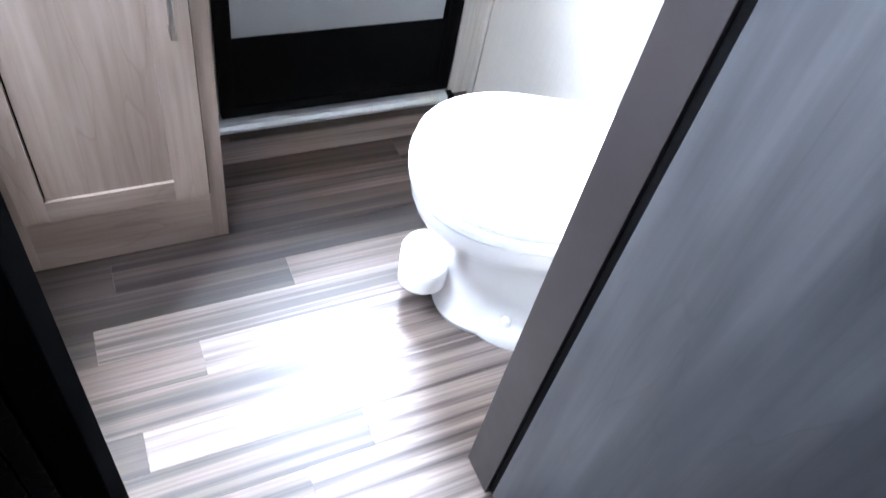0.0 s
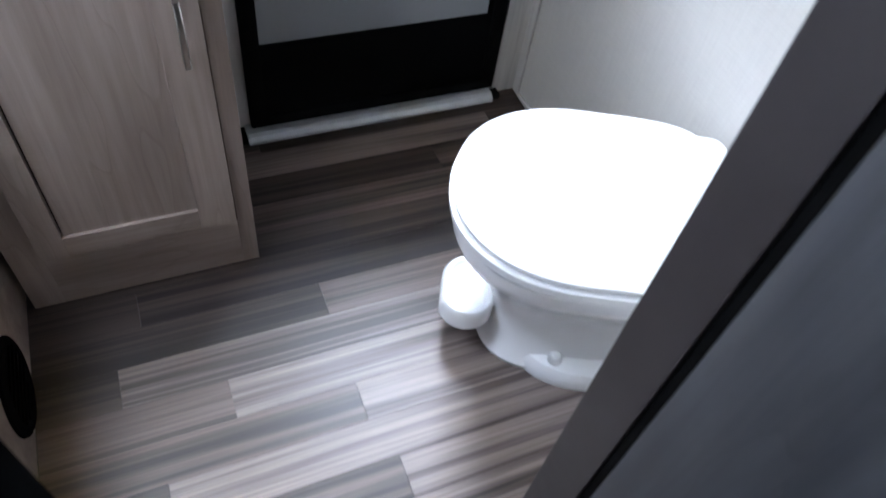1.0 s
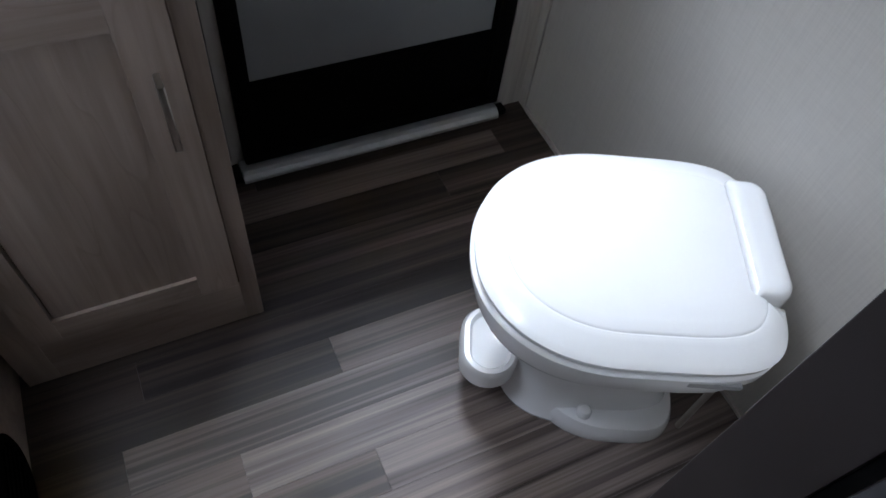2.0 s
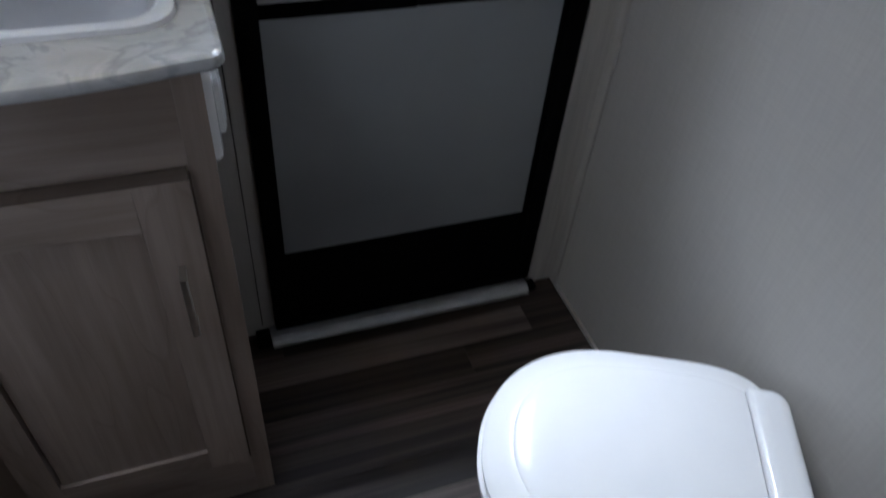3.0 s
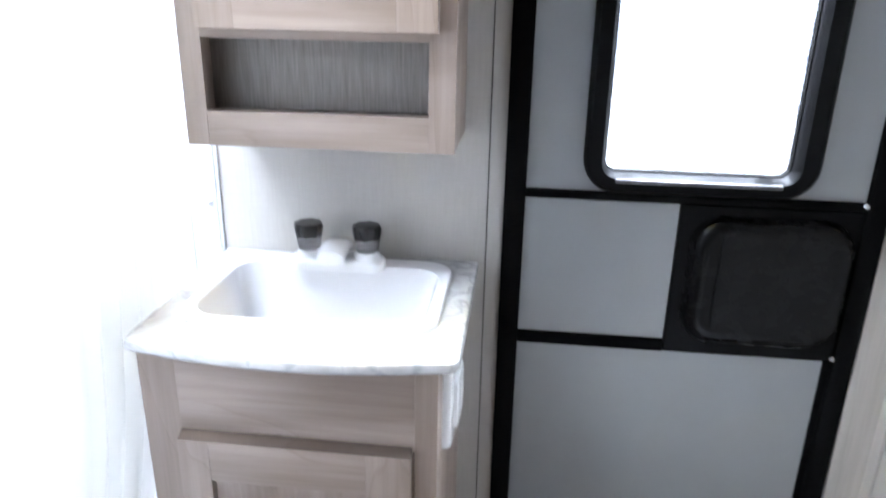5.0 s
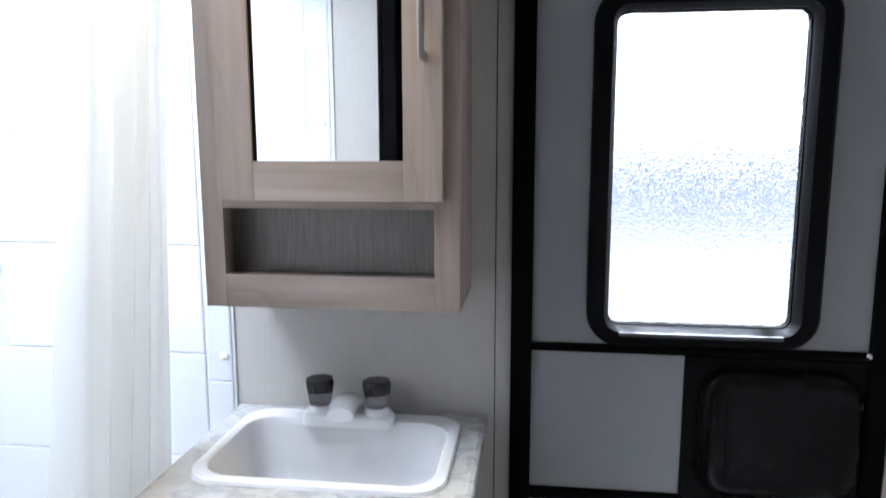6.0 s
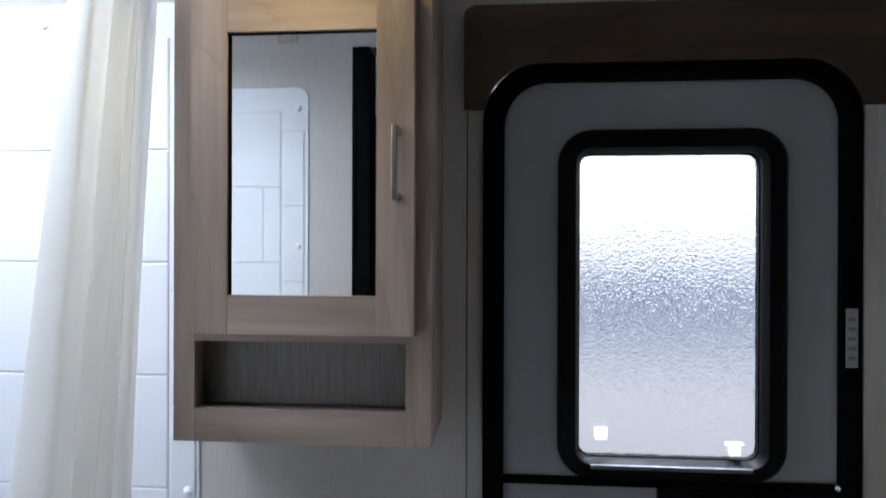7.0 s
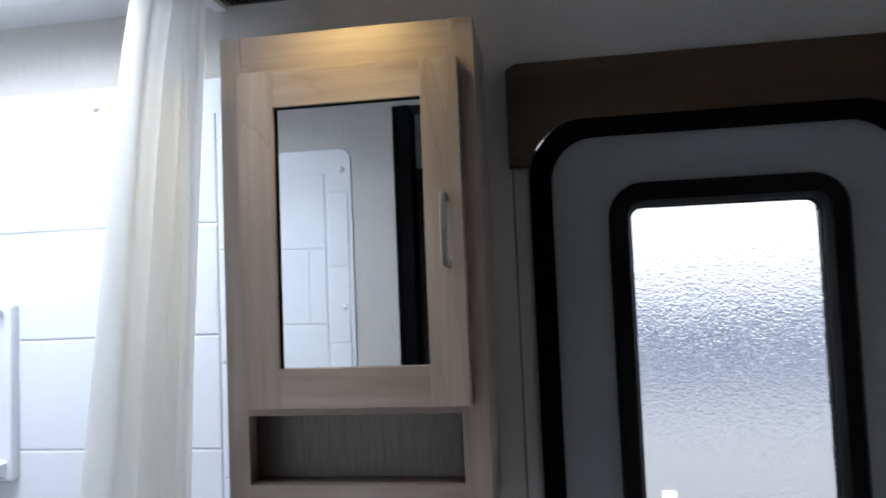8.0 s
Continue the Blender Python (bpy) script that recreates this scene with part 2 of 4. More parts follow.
# ---- building helpers ----
def link(name, bm, material, smooth=False):
    me = bpy.data.meshes.new(name)
    bmesh.ops.recalc_face_normals(bm, faces=bm.faces)
    bm.to_mesh(me)
    bm.free()
    me.materials.append(material)
    if smooth:
        me.shade_smooth()
        me.set_sharp_from_angle(angle=radians(38))
    ob = new(name, me)
    if smooth:
        even = ob.modifiers.new("even_shading", "WEIGHTED_NORMAL")
        even.keep_sharp = True
    return ob


def part(name, bm, material, parent, label="", smooth=True):
    """One mesh under a thing or under a part; its points are given in the world."""
    ob = link(name, bm, material, smooth)
    ob.parent = parent
    base = parent.matrix_world if parent.type == "EMPTY" else (parent.parent.matrix_world if parent.parent else Matrix())
    if parent.type == "EMPTY":
        ob.matrix_parent_inverse = base.inverted()
    return tagged(ob, label)


def thing(name, at, label, category, group="", turn=0.0):
    ob = new(name)
    ob.empty_display_size = 0.05
    ob.matrix_world = Matrix.Translation(at) @ Matrix.Rotation(radians(turn), 4, "Z")
    bpy.context.view_layer.update()
    return tagged(ob, label, category, group)


def solid(name, bm, material, label, category, kind="", smooth=True):
    return tagged(link(name, bm, material, smooth), label, category, kind=kind)


def box(bm, x0, x1, y0, y1, z0, z1, bevel=0.0, seg=2):
    m = Matrix.Translation(((x0 + x1) / 2, (y0 + y1) / 2, (z0 + z1) / 2)) @ Matrix.Diagonal((abs(x1 - x0), abs(y1 - y0), abs(z1 - z0), 1))
    made = bmesh.ops.create_cube(bm, size=1, matrix=m)["verts"]
    if bevel:
        edges = {e for v in made for e in v.link_edges}
        bmesh.ops.bevel(bm, geom=list(edges), offset=bevel, segments=seg, profile=0.5, affect="EDGES")
    return bm


def boxes(*rows, bevel=0.0):
    bm = bmesh.new()
    for r in rows:
        box(bm, *r, bevel=bevel)
    return bm


def outline(x0, x1, z0, z1, r, seg=8):
    """Rounded rectangle; r is one radius or four (bottom left, bottom right, top right, top left)."""
    most = 0.49 * min(x1 - x0, z1 - z0)
    r = [min(q, most) for q in ((r,) * 4 if isinstance(r, (int, float)) else r)]
    pts = []
    for (cx, cz, a0), q in zip(((x0, z0, 180), (x1, z0, 270), (x1, z1, 0), (x0, z1, 90)), r):
        ox, oz = (cx + q if cx == x0 else cx - q), (cz + q if cz == z0 else cz - q)
        for i in range(seg + 1):
            a = radians(a0 + 90 * i / seg)
            pts.append((ox + q * math.cos(a), oz + q * math.sin(a)))
    return pts


def loft(bm, loops, close_first=True, close_last=True):
    """Skin through closed loops of equal length."""
    rows = [[bm.verts.new(p) for p in lp] for lp in loops]
    k = len(rows[0])
    for a, b in zip(rows, rows[1:]):
        for i in range(k):
            bm.faces.new((a[i], a[(i + 1) % k], b[(i + 1) % k], b[i]))
    if close_first:
        bm.faces.new(rows[0][::-1])
    if close_last:
        bm.faces.new(rows[-1])
    return bm


def slab(pts, y0, y1, edge=0.0, bm=None):
    """Plate with outline pts in x, z from y0 back to y1 (y1 faces the room), its room edge eased."""
    bm = bm or bmesh.new()
    cx, cz = sum(p[0] for p in pts) / len(pts), sum(p[1] for p in pts) / len(pts)

    def inset(d):
        return [(x - math.copysign(min(d, abs(x - cx)), x - cx), z - math.copysign(min(d, abs(z - cz)), z - cz)) for x, z in pts]
    loops = [[(x, y0, z) for x, z in pts]]
    if edge:
        s = math.copysign(edge, y1 - y0)
        loops += [[(x, y1 - s, z) for x, z in pts], [(x, y1 - s * 0.3, z) for x, z in inset(edge * 0.3)], [(x, y1, z) for x, z in inset(edge)]]
    else:
        loops.append([(x, y1, z) for x, z in pts])
    return loft(bm, loops)


def ring(outer, inner, y0, y1, bm=None, ease=0.0):
    """Frame between two outlines of equal length, from y0 to y1 (y1 faces the room)."""
    bm = bm or bmesh.new()
    mid = [((a[0] * 0.8 + b[0] * 0.2), (a[1] * 0.8 + b[1] * 0.2)) for a, b in zip(outer, inner)]
    mid2 = [((a[0] * 0.2 + b[0] * 0.8), (a[1] * 0.2 + b[1] * 0.8)) for a, b in zip(outer, inner)]
    loops = [[(x, y0, z) for x, z in outer], [(x, y1 - ease * math.copysign(1, y1 - y0), z) for x, z in outer], [(x, y1, z) for x, z in mid],
             [(x, y1, z) for x, z in mid2], [(x, y1 - ease * math.copysign(1, y1 - y0), z) for x, z in inner], [(x, y0, z) for x, z in inner]]
    rows = [[bm.verts.new(p) for p in lp] for lp in loops]
    k = len(rows[0])
    for a, b in zip(rows, rows[1:] + rows[:1]):
        for i in range(k):
            bm.faces.new((a[i], a[(i + 1) % k], b[(i + 1) % k], b[i]))
    return bm


def tube(bm, pts, r, seg=10):
    """Round bar along a line of points, capped."""
    pts = [Vector(p) for p in pts]
    loops = []
    for i, p in enumerate(pts):
        d = (pts[min(i + 1, len(pts) - 1)] - pts[max(i - 1, 0)]).normalized()
        u = d.orthogonal().normalized() if i == 0 else (u - d * u.dot(d)).normalized()
        v = d.cross(u)
        loops.append([tuple(p + r * (math.cos(2 * math.pi * k / seg) * u + math.sin(2 * math.pi * k / seg) * v)) for k in range(seg)])
    return loft(bm, loops)


def disc(bm, at, axis, profile, seg=24):
    """Turned solid about an axis through at; profile rows are (along, radius)."""
    axis = Vector(axis).normalized()
    u = axis.orthogonal().normalized()
    v = axis.cross(u)
    return loft(bm, [[tuple(Vector(at) + axis * h + r * (math.cos(2 * math.pi * k / seg) * u + math.sin(2 * math.pi * k / seg) * v)) for k in range(seg)]
                     for h, r in profile])


# ---- setting ----
X_RIGHT, X_LEFT, Y_IN, Y_OUT, CEILING = 0.72, -1.22, -1.05, -1.11, 2.045
floor = solid("floor", boxes((-1.4, 1.3, -2.4, 0.05, -0.05, -0.003)), SUB, "dark grey-brown wood-look plank floor", "floor", "structure")

bm = boxes((X_LEFT - 0.05, 0.03, 0, 0.045, -0.05, 2.1), (0.63, X_RIGHT + 0.05, 0, 0.045, -0.05, 2.1), (0.03, 0.63, 0, 0.045, 1.76, 2.1))
solid("wall_exterior", bm, WALL, "pale grey-beige vinyl wall beside the entry door", "wall", "structure")
solid("wall_right", boxes((X_RIGHT, X_RIGHT + 0.05, Y_OUT, 0, -0.05, 2.1)), WALL, "pale grey woven-look vinyl wall", "wall", "structure")
solid("wall_left", boxes((X_LEFT - 0.05, X_LEFT, Y_OUT, 0, -0.05, 2.1)), WALL, "pale grey vinyl wall behind the tub", "wall", "structure")
bm = boxes((X_LEFT - 0.05, -0.35, Y_OUT, Y_IN, -0.05, 2.1), (0.25, X_RIGHT + 0.05, Y_OUT, Y_IN, -0.05, 2.1), (-0.35, 0.25, Y_OUT, Y_IN, 2.0, 2.1))
solid("wall_partition", bm, WALL, "pale grey vinyl partition with a doorway", "wall", "structure")

# hall outside the bathroom, closed all round; dark panels keep its reflection dark
solid("wall_hall_back", boxes((-1.25, 1.25, -2.35, -2.3, -0.05, 2.1)), HALL, "dark brown hall panelling", "wall", "structure")
solid("wall_hall_right", boxes((1.2, 1.25, -2.3, Y_OUT, -0.05, 2.1)), HALL, "dark brown hall panelling", "wall", "structure")
# window opening added only for the hall fill lamp
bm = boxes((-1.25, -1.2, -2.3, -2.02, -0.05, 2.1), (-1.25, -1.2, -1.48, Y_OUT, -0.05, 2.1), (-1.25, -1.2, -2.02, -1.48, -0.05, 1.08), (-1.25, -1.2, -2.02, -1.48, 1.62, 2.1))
solid("wall_hall_left", bm, HALL, "dark brown hall panelling with an added window opening", "wall", "structure")

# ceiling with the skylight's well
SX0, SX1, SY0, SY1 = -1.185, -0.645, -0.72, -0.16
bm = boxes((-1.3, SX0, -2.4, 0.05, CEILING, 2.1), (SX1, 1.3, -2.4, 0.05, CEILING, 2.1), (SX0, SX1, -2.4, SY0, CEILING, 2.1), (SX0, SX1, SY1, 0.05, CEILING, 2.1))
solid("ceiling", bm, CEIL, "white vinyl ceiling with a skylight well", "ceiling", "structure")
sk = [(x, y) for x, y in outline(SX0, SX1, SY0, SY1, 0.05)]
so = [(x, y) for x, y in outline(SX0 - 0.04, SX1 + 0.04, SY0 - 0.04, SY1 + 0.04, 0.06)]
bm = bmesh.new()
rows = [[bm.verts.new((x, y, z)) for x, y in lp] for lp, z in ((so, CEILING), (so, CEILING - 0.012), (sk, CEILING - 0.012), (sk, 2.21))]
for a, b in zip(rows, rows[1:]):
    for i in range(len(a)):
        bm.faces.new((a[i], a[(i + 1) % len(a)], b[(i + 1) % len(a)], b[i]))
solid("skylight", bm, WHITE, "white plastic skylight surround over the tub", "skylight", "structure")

# doorway trim
solid("trim_jamb_right", boxes((0.233, 0.25, Y_OUT - 0.004, Y_IN + 0.01, 0, 2.0), bevel=0.002), JAMB, "taupe door jamb with rounded edge", "door jamb", "structure")
solid("trim_jamb_left", boxes((-0.35, -0.314, Y_OUT - 0.012, Y_IN + 0.012, 0, 2.0), (-0.363, -0.3505, Y_IN, Y_IN + 0.012, 0, 2.0), bevel=0.004), MATTE, "black metal door jamb", "door jamb", "structure")
solid("trim_casing_left", boxes((-0.372, -0.351, Y_OUT - 0.016, Y_OUT, 0, 2.0), (-0.40, -0.376, Y_OUT - 0.01, Y_OUT, 0, 2.0), bevel=0.003), COVER,
      "black metal door casing in the hall", "door casing", "structure")
solid("trim_jamb_top", boxes((-0.314, 0.233, Y_OUT, Y_IN, 1.988, 2.0), bevel=0.002), JAMB, "taupe door head jamb", "door jamb", "structure")

# trim round the entry door
solid("trim_corner", boxes((0.649, X_RIGHT, -0.016, 0, 0, 1.70), bevel=0.003), TRIM, "pale corner trim beside the entry door", "trim", "structure")
solid("trim_cove", boxes((X_RIGHT - 0.008, X_RIGHT, -0.045, -0.016, 0.0, 1.9), bevel=0.003), TRIM, "pale cove trim in the wall corner", "trim", "structure")
solid("trim_seam", boxes((-0.0115, 0.0155, -0.003, 0, 0.03, 1.70), bevel=0.001), WALL, "pale seam strip beside the entry door", "trim", "structure")
solid("trim_seam_joint", boxes((-0.0135, -0.0118, -0.0015, 0, 0.03, 1.70)), JAMB, "dark joint beside the seam strip", "trim", "structure")
solid("baseboard", boxes((X_RIGHT - 0.009, X_RIGHT, Y_IN, -0.047, 0, 0.012), bevel=0.003), TRIM, "thin pale base strip along the wall", "baseboard", "structure")
bm = bmesh.new()
prof = [(-0.052, 0.0), (-0.051, 0.008), (-0.044, 0.017), (-0.034, 0.0205), (0.0, 0.0205), (0.0, 0.0)]
loft(bm, [[(x, y, z) for y, z in prof] for x in (0.002, 0.637)])
solid("threshold", bm, ALU, "scuffed aluminium door threshold", "threshold", "structure", smooth=False)

# dark blocks stand for the gaps at both ends of the threshold
for x0, x1 in ((-0.03, 0.0005), (0.6385, 0.66)):
    solid("trim_threshold_end", boxes((x0, x1, -0.046, -0.0165 if x1 > 0.5 else -0.0005, 0.0, 0.017), bevel=0.003), GASKET_GAP, "dark block for the gap at the threshold's end", "trim", "structure")

# outside view
bm = bmesh.new()
bm.faces.new([bm.verts.new(p) for p in ((-4, 2.6, -1), (5, 2.6, -1), (5, 2.6, 4), (-4, 2.6, 4))])
solid("backdrop", bm, OUTSIDE, "bright overcast sky over dim ground", "backdrop", "structure", smooth=False)


# ---- entry door ----
def entry_door():
    frame_ring = ring(outline(0.016, 0.647, 0.021, 1.777, (0.004, 0.004, 0.10, 0.10)), outline(0.053, 0.612, 0.05, 1.746, (0.004, 0.004, 0.075, 0.075)), 0.0, -0.022, ease=0.005)
    solid("door_frame", frame_ring, BLACK, "black metal entry door frame with round top corners", "door frame", "structure")
    d = thing("entry_door", (0.34, 0.0, 0.031), "grey and black trailer entry door with frosted window, closed", "door")
    win = outline(0.163, 0.509, 1.08, 1.645, 0.035)
    part("upper_panel", ring(outline(0.05, 0.618, 1.062, 1.75, (0.004, 0.004, 0.07, 0.07)), win, 0.03, -0.006, ease=0.001), SKIN, d, "grey fibreglass panel round the window")
    part("middle_panel", boxes((0.046, 0.316, -0.006, 0.03, 0.79, 1.046), bevel=0.002), SKIN, d, "grey fibreglass panel")
    part("lower_panel", boxes((0.046, 0.60, -0.006, 0.03, 0.243, 0.766), bevel=0.002), SKIN, d, "grey fibreglass panel")
    part("kick_plate", boxes((0.046, 0.622, -0.009, 0.03, 0.035, 0.243), bevel=0.003), BLACK, d, "black kick plate")
    part("side_rail", boxes((0.60, 0.622, -0.0085, 0.03, 0.244, 0.766), bevel=0.002), BLACK, d, "black side rail")
    part("upper_bar", boxes((0.044, 0.622, -0.014, 0.03, 1.047, 1.062), bevel=0.004), BLACK, d, "black cross bar")
    part("lower_bar", boxes((0.044, 0.317, -0.014, 0.03, 0.767, 0.789), bevel=0.004), BLACK, d, "black cross bar")
    part("lock_plate", boxes((0.318, 0.622, -0.009, 0.03, 0.767, 1.046), bevel=0.003), BLACK_SOFT, d, "black moulded lock plate")
    bm = bmesh.new()
    loops = []
    for ins, y in ((0, -0.009), (0.003, -0.022), (0.009, -0.032), (0.02, -0.0375), (0.032, -0.036), (0.05, -0.034)):
        loops.append([(x, y, z) for x, z in outline(0.338 + ins, 0.606 - ins * 0.6, 0.793 + ins, 1.03 - ins, 0.055 - ins * 0.7)])
    loft(bm, loops)
    part("lock_cover", bm, COVER, d, "raised black rounded lock cover")
    bm = bmesh.new()
    slab(outline(0.385, 0.389, 0.83, 0.995, 0.0015, 3), -0.0335, -0.037, bm=bm)
    part("cover_rib", bm, BLACK_SOFT, d)
    w = part("window_frame", ring(outline(0.146, 0.527, 1.063, 1.662, 0.058), outline(0.182, 0.486, 1.097, 1.622, 0.02), -0.004, -0.03, ease=0.012), BLACK_SOFT, d, "black rounded window frame")
    bm = slab(outline(0.178, 0.49, 1.093, 1.626, 0.022), 0.006, 0.002)
    pane = part("pane", bm, GLASS, w, "pebbled frosted glass", smooth=False)
    pane.visible_shadow = False
    bm = ring(outline(0.176, 0.492, 1.091, 1.628, 0.024), outline(0.184, 0.484, 1.099, 1.62, 0.018), 0.012, -0.004)
    part("glazing_seal", bm, GASKET_GAP, w)
    part("sill_lip", boxes((0.20, 0.468, -0.034, -0.028, 1.083, 1.091), bevel=0.0025), LIP, w, "grey lip under the glass")
    for x, z, wide in ((0.221, 1.137, 0.023), (0.446, 1.116, 0.021)):
        bm = boxes((x - wide / 2, x + wide / 2, -0.009, 0.001, z - 0.011, z + 0.011), bevel=0.003)
        if x > 0.4:
            box(bm, x - wide * 0.75, x + wide * 0.75, -0.007, 0.001, z + 0.006, z + 0.012, bevel=0.002)
        part("window_clip", bm, CLIP, w, "small white plastic clip")
    for z in (1.058, 0.776):
        bm = bmesh.new()
        disc(bm, (0.61, -0.0135, z), (0, -1, 0), [(0, 0.006), (0.004, 0.0058), (0.0065, 0.0035), (0.007, 0.001)], 14)
        part("rivet", bm, SCREW, d, "bright rivet head")
    for z in (1.058, 0.776):
        bm = bmesh.new()
        disc(bm, (0.058, -0.014, z), (0, -1, 0), [(0, 0.005), (0.003, 0.0045), (0.004, 0.001)], 12)
        part("rivet", bm, BLACK, d)
    st = part("sticker", slab(outline(0.618, 0.637, 1.262, 1.36, 0.001, 2), -0.0222, -0.0235), PAPER, d, "narrow pale data sticker", smooth=False)
    for i in range(5):
        z = 1.275 + i * 0.016
        part("sticker_line", boxes((0.621, 0.634, -0.0242, -0.0236, z, z + 0.006)), INK, st)


entry_door()

# header board over the door, cut round the frame
bm = bmesh.new()


def header_bottom(x):
    """Lower edge of the board: straight ends, then round the frame's top."""
    lo, hi, r, top = 0.013, 0.647, 0.10, 1.7775
    if x <= lo or x >= hi:
        return 1.702
    d = max(lo + r - x, x - (hi - r), 0.0)
    return max(1.702, top - r + math.sqrt(max(0.0, r * r - d * d)))


xs = [-0.018, -0.012, 0.0, 0.0129] + [0.0131 + 0.1 * (1 - math.cos(math.pi * i / 28)) for i in range(15)]
xs += [0.547 + 0.0999 * math.sin(math.pi * i / 28) for i in range(15)] + [0.6471, X_RIGHT - 0.001]
rows = []
for x in xs:
    top = 1.882 - 0.012 * max(0.0, (-0.006 - x) / 0.012)
    rows.append([bm.verts.new((x, y, z)) for y, z in ((0, header_bottom(x)), (-0.02, header_bottom(x)), (-0.02, top - 0.003), (-0.017, top), (0, top))])
for a, b in zip(rows, rows[1:]):
    for i in range(5):
        bm.faces.new((a[i], a[(i + 1) % 5], b[(i + 1) % 5], b[i]))
bm.faces.new(rows[0])
bm.faces.new(rows[-1][::-1])
solid("door_header", bm, VALANCE, "dark brown wood header board over the entry door", "header board", smooth=False)


# ---- vanity ----
def bar_handle(parent, x, y, z0, z1, reach=0.026):
    """Flat bowed bar on two feet, upright."""
    bm = bmesh.new()
    k = 9
    loops = []
    for i in range(k):
        t = i / (k - 1)
        z, bow = z0 + (z1 - z0) * t, reach + 0.005 * math.sin(math.pi * t)
        loops.append([(x + sx * 0.0048, y - bow + sy * 0.003, z) for sx, sy in ((-1, -0.4), (-0.6, -1), (0.6, -1), (1, -0.4), (1, 1), (-1, 1))])
    loft(bm, loops)
    for z in (z0 + 0.006, z1 - 0.006):
        box(bm, x - 0.0045, x + 0.0045, y - reach + 0.002, y + 0.001, z - 0.0055, z + 0.0055, bevel=0.0015)
    return part("handle", bm, NICKEL, parent, "brushed nickel bar handle")


def framed_door(name, parent, x0, x1, z0, z1, y0, y1, px0, px1, pz0, pz1, label):
    """Shaker door: two stiles and two rails as one frame, each edge eased."""
    door = part(name, boxes((x0, px0, y1, y0, z0, z1), bevel=0.0007), WOOD_V, parent, label)
    part("stile", boxes((px1, x1, y1, y0, z0, z1), bevel=0.0007), WOOD_V, door)
    for a, b in ((z0, pz0), (pz1, z1)):
        part("rail", boxes((px0, px1, y1 + 0.0002, y0, a, b), bevel=0.0006), WOOD_H, door)
    return door


def vanity():
    v = thing("vanity", (-0.268, -0.19, 0.0), "pale taupe wood vanity cabinet with one door", "vanity cabinet")
    part("side", boxes((-0.476, -0.462, -0.364, -0.002, 0.0, 0.902), bevel=0.001), WOOD_V, v)
    part("side", boxes((-0.068, -0.054, -0.364, -0.002, 0.0, 0.902), bevel=0.001), WOOD_V, v)
    part("bottom", boxes((-0.4615, -0.0685, -0.364, -0.002, 0.08, 0.092)), WOOD_H, v)
    part("stile", boxes((-0.478, -0.424, -0.380, -0.365, 0.0, 0.902), bevel=0.0006), WOOD_V, v)
    part("stile", boxes((-0.084, -0.052, -0.380, -0.365, 0.0, 0.902), bevel=0.0006), WOOD_V, v)
    part("top_rail", boxes((-0.424, -0.084, -0.3798, -0.365, 0.765, 0.902), bevel=0.0005), WOOD_H, v, "wide blank upper rail")
    part("plinth", boxes((-0.424, -0.084, -0.3798, -0.365, 0.0, 0.15), bevel=0.0005), WOOD_H, v)
    d = framed_door("door", v, -0.424, -0.086, 0.15, 0.774, -0.381, -0.399, -0.378, -0.150, 0.2, 0.708, "recessed-panel cabinet door")
    part("panel", boxes((-0.3742, -0.149, -0.392, -0.381, 0.199, 0.709)), WOOD_V, d, smooth=False)
    # black strip puts the panel gap's shade into the colour
    part("panel_gap_shade", boxes((-0.379, -0.3744, -0.383, -0.381, 0.2, 0.708)), GASKET_GAP, d, "black strip as the shade in the gap beside the panel", smooth=False)
    # top bevel and side strip carry the door's shadow line in their colour
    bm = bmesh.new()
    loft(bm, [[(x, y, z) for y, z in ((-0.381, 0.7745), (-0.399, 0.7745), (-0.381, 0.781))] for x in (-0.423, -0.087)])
    part("top_bevel", bm, SHADED_EDGE, d, "bevel coloured darker for the shadow line", smooth=False)
    part("side_gap_shade", boxes((-0.0858, -0.0835, -0.396, -0.381, 0.152, 0.774)), SHADED_EDGE, d, smooth=False)
    bar_handle(d, -0.117, -0.399, 0.533, 0.642)


vanity()


